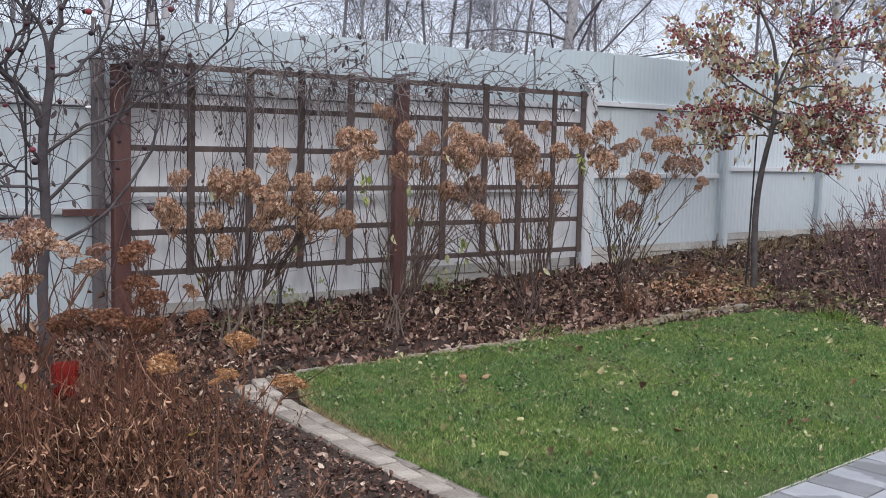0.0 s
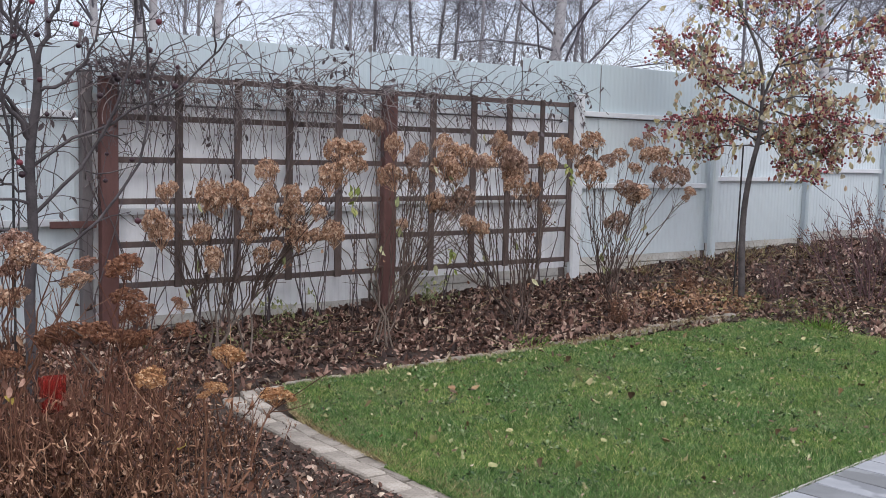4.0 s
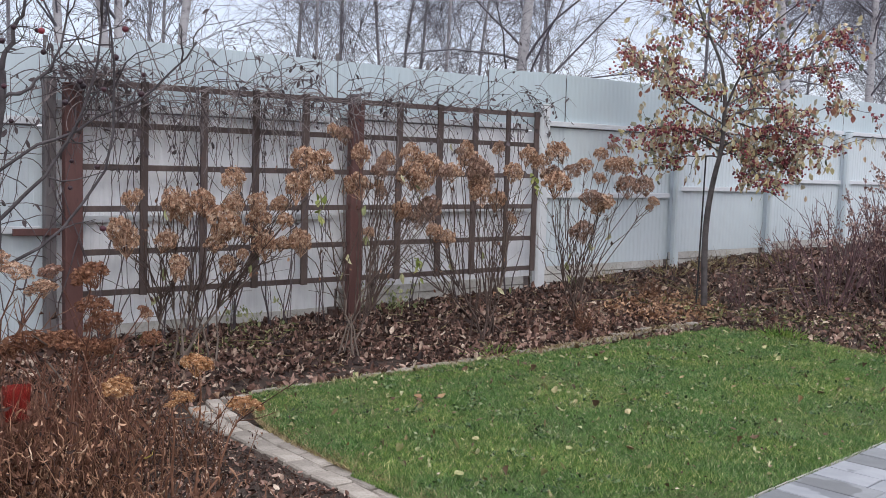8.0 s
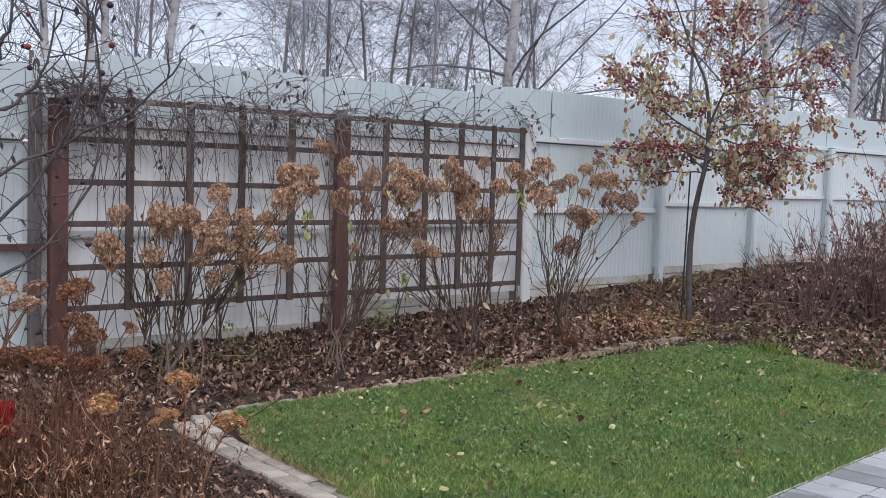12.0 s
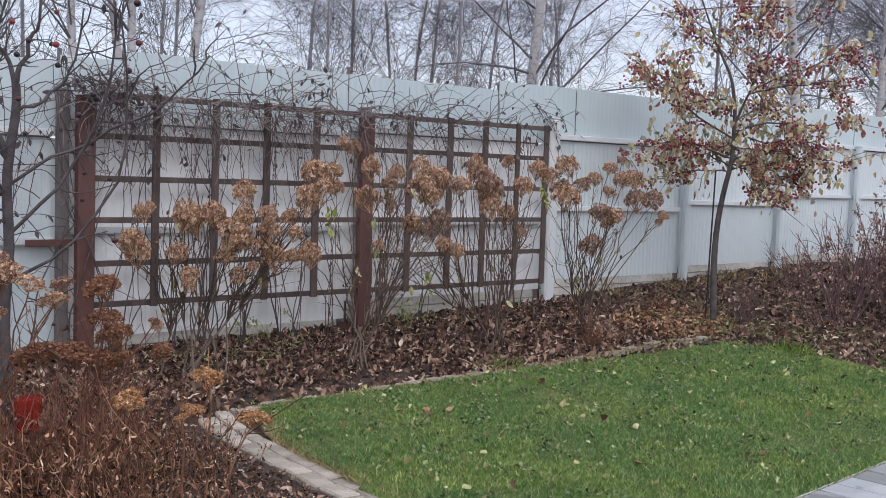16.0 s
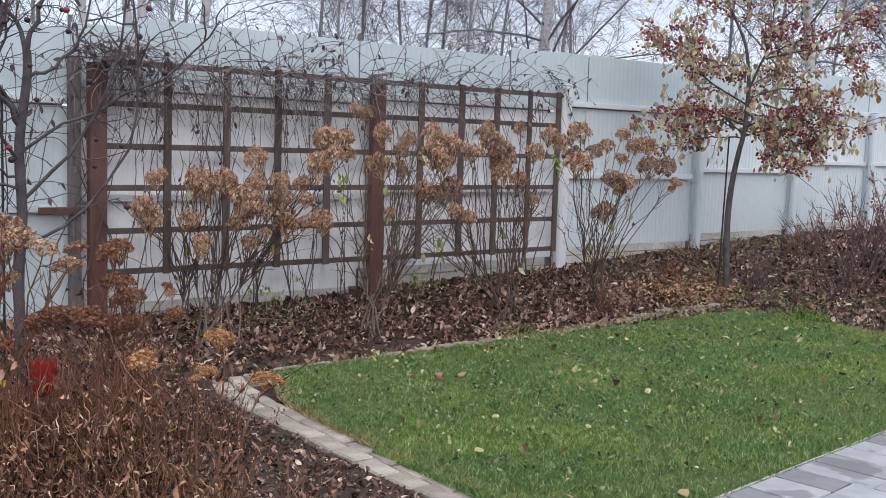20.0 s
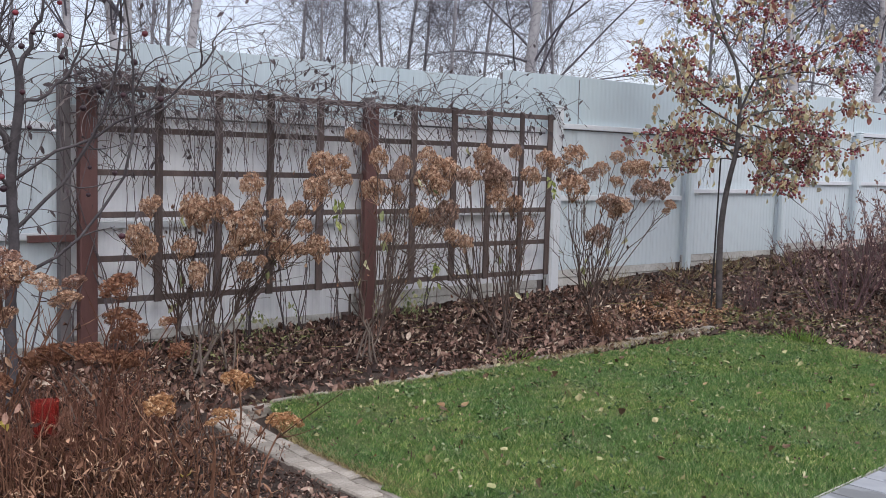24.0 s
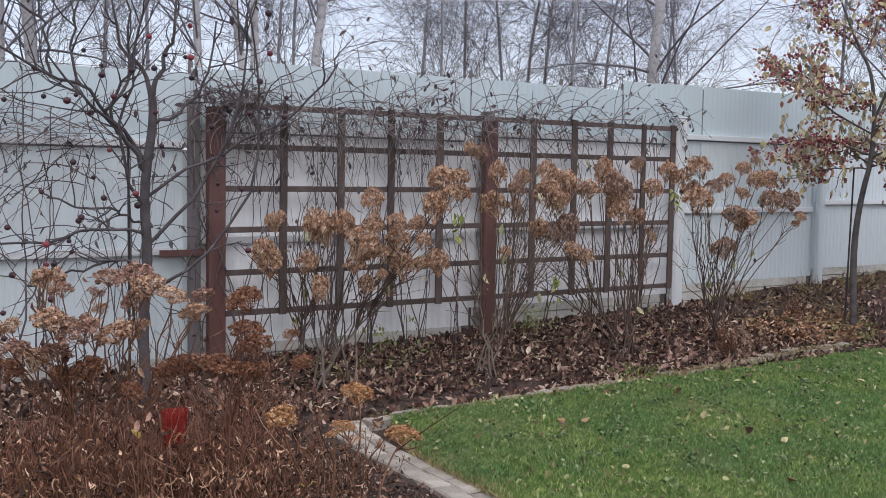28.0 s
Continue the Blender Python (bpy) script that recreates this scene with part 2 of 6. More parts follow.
M_DARKBARK = two_scale("dark_apple_bark", [(0.3, (0.046, 0.039, 0.043)), (0.7, (0.115, 0.102, 0.108))], 9, 70, 0.8, (0.02, 0.018, 0.02), 0.5, 0.6, 0.006)
M_TWIG = two_scale("shrub_twig", [(0.3, (0.092, 0.050, 0.055)), (0.7, (0.200, 0.122, 0.126))], 9, 70, 0.85, (0.045, 0.03, 0.032), 0.4, 0.3, 0.004)
M_BIRCHTWIG = two_scale("birch_twig", [(0.3, (0.105, 0.098, 0.118)), (0.7, (0.19, 0.178, 0.205))], 3, 40, 0.85, (0.05, 0.045, 0.05), 0.4, 0.2, 0.004)
M_APPLE = leafy("small_apple", [(0.0, (0.030, 0.022, 0.030)), (0.70, (0.060, 0.030, 0.042)), (0.86, (0.11, 0.034, 0.050)), (1.0, (0.28, 0.050, 0.070))], 0.35, 25, single=True)
BERRY_STOPS = [(0.0, (0.13, 0.040, 0.055)), (0.45, (0.28, 0.070, 0.092)), (0.8, (0.44, 0.130, 0.155)), (1.0, (0.55, 0.27, 0.26))]
M_BERRY = leafy("red_berry", BERRY_STOPS, 0.4, 25)
M_BERRY_ONE = leafy("single_red_berry", BERRY_STOPS, 0.4, 25, single=True)
AUTUMN_STOPS = [(0.0, (0.26, 0.095, 0.085)), (0.10, (0.42, 0.22, 0.16)), (0.20, (0.58, 0.42, 0.27)), (0.34, (0.74, 0.67, 0.54)), (0.55, (0.70, 0.65, 0.34)),
                (0.70, (0.64, 0.61, 0.48)), (0.88, (0.34, 0.36, 0.27)), (1.0, (0.15, 0.18, 0.14))]
M_AUTUMN = leafy("autumn_leaf", AUTUMN_STOPS, 0.6, 30, 0.45)
M_AUTUMN_ONE = leafy("single_autumn_leaf", AUTUMN_STOPS, 0.6, 30, 0.45, single=True)
M_SHRUBLEAF = leafy("withered_shrub_leaf", [(0.0, (0.15, 0.080, 0.075)), (0.35, (0.34, 0.220, 0.20)), (0.7, (0.56, 0.43, 0.395)),
                                            (1.0, (0.64, 0.53, 0.49))], 0.7, 40, 0.1)
M_GREENLEAF = leafy("green_leaf", [(0.0, (0.07, 0.16, 0.03)), (0.6, (0.17, 0.33, 0.055)), (1.0, (0.34, 0.45, 0.11))], 0.5, 40, 0.25)
M_PALEGREEN = leafy("pale_green_leaf", [(0.0, (0.16, 0.22, 0.10)), (0.6, (0.40, 0.44, 0.22)), (1.0, (0.60, 0.60, 0.38))], 0.55, 40, 0.2)
M_SPRIG = leafy("sprig_leaf", [(0.0, (0.24, 0.33, 0.08)), (0.5, (0.42, 0.50, 0.16)), (1.0, (0.60, 0.62, 0.30))], 0.5, 40, 0.25, single=True)
M_BORDERWEED = leafy("border_weed", [(0.0, (0.06, 0.08, 0.03)), (0.5, (0.16, 0.18, 0.07)), (1.0, (0.34, 0.34, 0.16))], 0.6, 40, 0.1)
M_WEED = leafy("weed_leaf", [(0.0, (0.030, 0.064, 0.026)), (0.5, (0.075, 0.14, 0.052)), (0.8, (0.20, 0.28, 0.13)), (1.0, (0.34, 0.40, 0.24))], 0.55, 40, 0.1)
M_STRAW = leafy("straw", [(0.0, (0.15, 0.10, 0.06)), (0.35, (0.27, 0.20, 0.12)), (0.65, (0.34, 0.32, 0.14)), (1.0, (0.50, 0.42, 0.28))], 0.8, 30)
M_CONIFER = leafy("conifer_scale", [(0.0, (0.10, 0.15, 0.03)), (0.5, (0.24, 0.28, 0.06)), (1.0, (0.42, 0.40, 0.12))], 0.7, 30, 0.1)
M_YELLOW = leafy("yellow_leaf", [(0.0, (0.50, 0.40, 0.08)), (1.0, (0.62, 0.52, 0.16))], 0.6, 30, 0.2)
M_FENCE = two_scale("fence_paint", [(0.35, (0.785, 0.80, 0.83)), (0.65, (0.84, 0.85, 0.875))], 0.8, 14, 0.42,
                    (0.54, 0.55, 0.57), 0.35, 0.06, 0.004, 0.0, 0.5, (1, 1, 0.35))
# cooler, darker fence tone for sheets outside the trellis bays and the far posts
M_FENCE_COOL = two_scale("cool_fence_tone", [(0.35, (0.57, 0.645, 0.68)), (0.65, (0.63, 0.70, 0.735))], 0.8, 14, 0.42,
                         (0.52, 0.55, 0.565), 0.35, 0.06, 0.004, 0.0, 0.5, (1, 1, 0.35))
M_FENCE_TOP = two_scale("fence_top_paint", [(0.35, (0.50, 0.60, 0.64)), (0.65, (0.55, 0.64, 0.678))], 0.6, 9, 0.42,
                        (0.46, 0.51, 0.54), 0.3, 0.05, 0.004, 0.0, 0.5, (1, 1, 0.35))
M_RAIL = two_scale("rail_paint", [(0.35, (0.64, 0.67, 0.70)), (0.65, (0.71, 0.735, 0.76))], 1.2, 20, 0.45,
                   (0.50, 0.51, 0.52), 0.35, 0.06, 0.004, 0.0, 0.5)
M_GREYPOST = two_scale("grey_post_paint", [(0.3, (0.135, 0.122, 0.124)), (0.7, (0.22, 0.202, 0.206))], 3, 25, 0.7,
                       (0.08, 0.07, 0.07), 0.5, 0.2, 0.004, 0.0, 0.4, (1, 1, 0.3))
M_PLINTH = two_scale("plinth", [(0.3, (0.40, 0.385, 0.36)), (0.7, (0.60, 0.585, 0.555))], 2.5, 30, 0.9,
                     (0.17, 0.16, 0.12), 0.6, 0.5, 0.006)
M_POST = two_scale("brown_post_paint", [(0.3, (0.100, 0.046, 0.042)), (0.7, (0.165, 0.082, 0.074))], 3, 35, 0.55,
                   (0.07, 0.032, 0.028), 0.5, 0.2, 0.003, 0.0, 0.4, (1, 1, 0.25))
M_SLAT = two_scale("brown_slat_stain", [(0.3, (0.076, 0.056, 0.052)), (0.7, (0.145, 0.110, 0.101))], 4, 60, 0.8,
                   (0.035, 0.025, 0.022), 0.5, 0.4, 0.003, 0.0, 0.3, (1, 1, 0.2), 0.25)
M_KERB = two_scale("kerb_stone", [(0.3, (0.235, 0.207, 0.178)), (0.7, (0.40, 0.362, 0.318))], 5, 45, 0.9,
                   (0.095, 0.080, 0.064), 0.7, 0.6, 0.004, vary=0.2)
M_PAVER = paver_material("paver", (0.27, 0.285, 0.31), (0.38, 0.395, 0.425), (0.155, 0.165, 0.18))
M_PAVER_DARK = paver_material("dark_paver", (0.17, 0.18, 0.19), (0.25, 0.26, 0.275), (0.12, 0.125, 0.13))
M_JOINT = two_scale("joint_sand", [(0.3, (0.10, 0.10, 0.095)), (0.7, (0.16, 0.155, 0.145))], 6, 80, 0.95, (0.05, 0.05, 0.045), 0.6, 0.4, 0.004)
M_BLACK = two_scale("black_stake", [(0.3, (0.02, 0.02, 0.022)), (0.7, (0.035, 0.035, 0.037))], 6, 60, 0.5, (0.05, 0.045, 0.04), 0.3, 0.1, 0.002)


def birch_bark():
    m, nt, b = material("birch_bark", 0.75, 0, 0.3)
    n1 = noise_node(nt, 5.0, 5, 0.75, (1.6, 1.6, 3.0))
    n2 = noise_node(nt, 1.3, 3, 0.6)
    r1 = ramp_node(nt, [(0.0, (0.05, 0.045, 0.045)), (0.30, (0.12, 0.11, 0.115)), (0.46, (0.48, 0.47, 0.49)), (1.0, (0.68, 0.67, 0.68))])
    nt.links.new(n1.outputs["Fac"], r1.inputs[0])
    r2 = ramp_node(nt, [(0.3, (0.72, 0.70, 0.70)), (0.7, (1.0, 1.0, 1.0))])
    nt.links.new(n2.outputs["Fac"], r2.inputs[0])
    nt.links.new(mix_node(nt, r1.outputs[0], r2.outputs[0], 1.0, "MULTIPLY"), b.inputs["Base Color"])
    bump_node(nt, b, n1.outputs["Fac"], 0.4, 0.02)
    return m


M_BIRCH = birch_bark()
M_BIRCHGREY = two_scale("grey_birch_bark", [(0.3, (0.20, 0.19, 0.215)), (0.7, (0.42, 0.41, 0.44))], 2.0, 18, 0.85, (0.09, 0.08, 0.085), 0.6, 0.3, 0.01, stretch=(1.2, 1.2, 0.5))


def red_plastic():
    m, nt, b = material("red_plastic", 0.35, 0, 0.5)
    n = noise_node(nt, 14, 3)
    r = ramp_node(nt, [(0.3, (0.33, 0.048, 0.044)), (0.7, (0.43, 0.075, 0.064))])
    nt.links.new(n.outputs["Fac"], r.inputs[0])
    nt.links.new(r.outputs[0], b.inputs["Base Color"])
    clear = nt.nodes.new("ShaderNodeBsdfTransparent")
    clear.inputs["Color"].default_value = (0.90, 0.55, 0.50, 1)
    ms = nt.nodes.new("ShaderNodeMixShader")
    ms.inputs[0].default_value = 0.66
    nt.links.new(b.outputs[0], ms.inputs[1])
    nt.links.new(clear.outputs[0], ms.inputs[2])
    nt.links.new(ms.outputs[0], nt.nodes["Material Output"].inputs["Surface"])
    return m


M_RED = red_plastic()


# ---- mesh helpers ----
def raw_mesh(name, verts, faces, mat, smooth=False):
    me = bpy.data.meshes.new(name)
    verts, faces = np.asarray(verts, float), np.asarray(faces, int)
    me.vertices.add(len(verts))
    me.vertices.foreach_set("co", verts.ravel())
    me.loops.add(faces.size)
    me.loops.foreach_set("vertex_index", faces.ravel())
    me.polygons.add(len(faces))
    me.polygons.foreach_set("loop_start", np.arange(len(faces)) * faces.shape[1])
    me.polygons.foreach_set("use_smooth", np.full(len(faces), smooth))
    me.update(calc_edges=True)
    me.materials.append(mat)
    return me


def part(name, data, mat, parent, label="", at=None, kind=""):
    """Links a bmesh or a mesh as one object under a thing or a part."""
    if isinstance(data, bmesh.types.BMesh):
        me = bpy.data.meshes.new(name)
        data.to_mesh(me)
        data.free()
        me.materials.append(mat)
        data = me
    ob = new(name, data)
    ob.parent = parent
    if at is not None:
        ob.matrix_basis = at
    return tagged(ob, label, kind=kind)


def holder(name, x, y, z, label, category, group="", kind=""):
    ob = new(name)
    ob.empty_display_size = 0.1
    ob.matrix_basis = pose(x, y, z)
    return tagged(ob, label, category, group, kind)


def box_bm(sx, sy, sz, bevel=0.0, z0=0.0):
    """A block, centred in x and y, standing on z0."""
    bm = bmesh.new()
    bmesh.ops.create_cube(bm, size=1)
    for v in bm.verts:
        v.co = Vector((v.co.x * sx, v.co.y * sy, (v.co.z + 0.5) * sz + z0))
    if bevel:
        bmesh.ops.bevel(bm, geom=bm.edges[:], offset=bevel, segments=1, affect="EDGES")
    return bm


def tubes(batches, k=4):
    """Tapered tubes: batches of (points m,n,3; radii m,n). Returns vertices and quads."""
    vs, fs, base = [], [], 0
    ang = np.arange(k) * 2 * np.pi / k
    for pts, rad in batches:
        pts = np.asarray(pts, float)
        rad = np.asarray(rad, float)
        m, n = pts.shape[:2]
        tan = np.gradient(pts, axis=1)
        tan /= np.linalg.norm(tan, axis=2, keepdims=True) + 1e-9
        mean = tan.mean(axis=1)
        ref = np.where(np.abs(mean[:, 2:3]) > 0.8, np.array([[1.0, 0.13, 0]]), np.array([[0, 0.1, 1.0]]))[:, None, :]
        u = np.cross(tan, np.broadcast_to(ref, tan.shape))
        u /= np.linalg.norm(u, axis=2, keepdims=True) + 1e-9
        v = np.cross(tan, u)
        ring = pts[:, :, None, :] + rad[:, :, None, None] * (np.cos(ang)[None, None, :, None] * u[:, :, None, :] + np.sin(ang)[None, None, :, None] * v[:, :, None, :])
        vs.append(ring.reshape(-1, 3))
        idx = np.arange(m * n * k).reshape(m, n, k) + base
        nxt = np.roll(idx, -1, axis=2)
        fs.append(np.stack([idx[:, :-1], nxt[:, :-1], nxt[:, 1:], idx[:, 1:]], axis=-1).reshape(-1, 4))
        base += m * n * k
    return np.concatenate(vs), np.concatenate(fs)


def grow(rng, start, way, length, n, wobble=0.15, lift=0.0):
    """Wandering paths from start along way. lift bends them up, or down where it is below zero."""
    start, way = np.asarray(start, float), np.asarray(way, float)
    length = np.broadcast_to(np.asarray(length, float), (len(start),))
    d = way / (np.linalg.norm(way, axis=1, keepdims=True) + 1e-9)
    p, out = start.copy(), [start.copy()]
    for _ in range(n - 1):
        d = d + rng.normal(0, wobble, d.shape) + np.array([0, 0, 1.0]) * lift
        d /= np.linalg.norm(d, axis=1, keepdims=True)
        p = p + d * (length / (n - 1))[:, None]
        out.append(p.copy())
    return np.stack(out, axis=1)


def taper(m, n, r0, r1):
    r0, r1 = np.broadcast_to(r0, (m,)), np.broadcast_to(r1, (m,))
    t = np.linspace(0, 1, n)[None, :]
    return r0[:, None] * (1 - t) + r1[:, None] * t


def side_shoots(rng, parents, count, low, high, angle):
    """Starts and ways of side branches on parent paths."""
    m, n = parents.shape[:2]
    who = rng.integers(0, m, count)
    f = rng.uniform(low, high, count) * (n - 1)
    i = np.minimum(f.astype(int), n - 2)
    fr = (f - i)[:, None]
    start = parents[who, i] * (1 - fr) + parents[who, i + 1] * fr
    tan = parents[who, i + 1] - parents[who, i]
    tan /= np.linalg.norm(tan, axis=1, keepdims=True) + 1e-9
    side = rng.normal(0, 1, (count, 3))
    side -= (side * tan).sum(1, keepdims=True) * tan
    side /= np.linalg.norm(side, axis=1, keepdims=True) + 1e-9
    a = np.asarray(angle)[..., None] if np.ndim(angle) else angle
    return start, tan * np.cos(a) + side * np.sin(a), f / (n - 1)


LEAF_T = np.array([0.0, 0.35, 0.72, 1.0])
LEAF_W = np.array([0.10, 0.5, 0.36, 0.03])
LEAF_F = np.array([[r * 3 + c, r * 3 + c + 1, r * 3 + c + 4, r * 3 + c + 3] for r in range(3) for c in range(2)])


def leaf_cloud(rng, pos, size, width=0.55, curl=0.8, fold=0.3, flat=None, hang=False, least=0.0):
    """Curled leaves, one at each place. flat: how far they tip from lying level; hang: they droop."""
    pos = np.asarray(pos, float)
    m = len(pos)
    size = np.broadcast_to(size, (m,))
    c = rng.normal(0, curl, m)[:, None]
    c = np.sign(c) * (np.abs(c) + least)
    fo = rng.normal(0, fold, m)[:, None]
    t = LEAF_T[None, :]
    cc = np.where(np.abs(c) < 0.05, 0.05, c)
    x = np.sin(cc * t) / cc
    z = (1 - np.cos(cc * t)) / cc
    v = np.zeros((m, 4, 3, 3))
    for k, s in enumerate((-1, 0, 1)):
        v[:, :, k, 0] = x
        v[:, :, k, 1] = s * LEAF_W[None, :] * width * np.cos(fo)
        v[:, :, k, 2] = z + abs(s) * LEAF_W[None, :] * width * np.sin(fo)
    v = v.reshape(m, 12, 3) * size[:, None, None]
    yaw = rng.uniform(0, 2 * np.pi, m)
    if flat is not None:
        pitch, roll = rng.normal(0, flat, m), rng.normal(0, flat, m)
    elif hang:
        pitch, roll = rng.normal(1.05, 0.4, m), rng.normal(0, 0.8, m)
    else:
        pitch, roll = rng.uniform(-1.4, 1.4, m), rng.uniform(-1.6, 1.6, m)
    cr, sr = np.cos(roll)[:, None], np.sin(roll)[:, None]
    y1, z1 = v[..., 1] * cr - v[..., 2] * sr, v[..., 1] * sr + v[..., 2] * cr
    cp, sp = np.cos(pitch)[:, None], np.sin(pitch)[:, None]
    x2, z2 = v[..., 0] * cp + z1 * sp, -v[..., 0] * sp + z1 * cp
    cy, sy = np.cos(yaw)[:, None], np.sin(yaw)[:, None]
    v = np.stack([x2 * cy - y1 * sy, x2 * sy + y1 * cy, z2], axis=-1) + pos[:, None, :]
    f = LEAF_F[None] + (np.arange(m) * 12)[:, None, None]
    return v.reshape(-1, 3), f.reshape(-1, 4)


def balls(rng, pos, radius, rings=4, segs=6):
    """Small round fruit, a little flattened."""
    pos = np.asarray(pos, float)
    m = len(pos)
    th = np.linspace(0.12, np.pi - 0.12, rings)
    ph = np.arange(segs) * 2 * np.pi / segs
    u = np.stack([np.sin(th)[:, None] * np.cos(ph)[None], np.sin(th)[:, None] * np.sin(ph)[None], np.broadcast_to(np.cos(th)[:, None] * 0.9, (rings, segs))], -1).reshape(-1, 3)
    r = np.broadcast_to(radius, (m,))
    v = pos[:, None, :] + u[None] * r[:, None, None]
    idx = np.arange(rings * segs).reshape(rings, segs)
    nx = np.roll(idx, -1, axis=1)
    f = np.stack([idx[:-1], nx[:-1], nx[1:], idx[1:]], -1).reshape(-1, 4)
    f = f[None] + (np.arange(m) * rings * segs)[:, None, None]
    return v.reshape(-1, 3), f.reshape(-1, 4)


# ---- the lie of the land ----
LAWN_X0, LAWN_X1 = 3.30, 9.00
FENCE_Y = 8.45


def path_edge(x):
    return 2.90 + 0.083 * (x - 3.84)


def back_edge(x):
    """Far edge of the lawn."""
    return np.interp(x, [3.3, 4.6, 5.2, 6.4, 7.4, 8.5, 9.0], [6.17, 6.21, 6.25, 6.33, 6.43, 6.58, 6.56])


def kerb_bend(y):
    """How far the kerb curves inwards towards the lawn's rounded corner."""
    return float(np.interp(y, [4.2, 5.0, 5.4, 5.7, 5.95, 6.2], [0, 0.02, 0.036, 0.055, 0.095, 0.17]))


def foot(x):
    """Height of the soil at the fence."""
    return np.interp(x, [-8, 1.5, 5, 7, 8.5, 11, 13.2, 17, 26], [0.0, 0.0, 0.065, 0.155, 0.20, 0.35, 0.46, 0.52, 0.6])


def ground_z(x, y):
    x, y = np.asarray(x, float), np.asarray(y, float)
    start = back_edge(x) - 0.08
    back = np.clip((y - start) / (FENCE_Y - start), 0, 1)
    right = np.clip((x - 9.0) / 5.0, 0, 1)
    z = -0.05 + np.maximum(back * (foot(x) + 0.05), right * 0.33 * np.clip((y + 1) / 7, 0, 1) + right * back * 0.15)
    z = np.minimum(z, foot(x) + 0.06)
    beyond = np.clip((y - FENCE_Y) / 12, 0, 1)
    z = z * (1 - beyond) + 0.2 * beyond
    on_flat = (x > 2.6) & (x < 9.05) & (y < back_edge(x) + 0.05) & (y > 1.0)
    near_left = np.clip((3.3 - x) / 0.12, 0, 1) * np.clip((6.3 - y) / 0.5, 0, 1)
    z = z + 0.036 * near_left
    return np.where(on_flat & (x > 3.3), -0.07, z)


def make_ground():
    xs = np.concatenate([[-600, -200, -60, -20], np.arange(-8, 26.01, 0.2), [40, 80, 200, 600]])
    ys = np.concatenate([[-600, -200, -60, -20], np.arange(-6, 12.01, 0.2), [16, 22, 40, 80, 200, 600]])
    gx, gy = np.meshgrid(xs, ys, indexing="ij")
    gz = ground_z(gx, gy)
    rng = np.random.default_rng(3)
    near = (gx > -8) & (gx < 26) & (gy > -6) & (gy < 12)
    gz = gz + np.where(near, rng.normal(0, 0.008, gz.shape), 0)
    v = np.stack([gx, gy, gz], -1).reshape(-1, 3)
    idx = np.arange(len(v)).reshape(gx.shape)
    f = np.stack([idx[:-1, :-1], idx[1:, :-1], idx[1:, 1:], idx[:-1, 1:]], -1).reshape(-1, 4)
    ob = new("ground", raw_mesh("ground", v, f, M_SOIL, True))
    tagged(ob, "dark brown garden soil covered with fallen leaves", "ground", kind="structure")


make_ground()


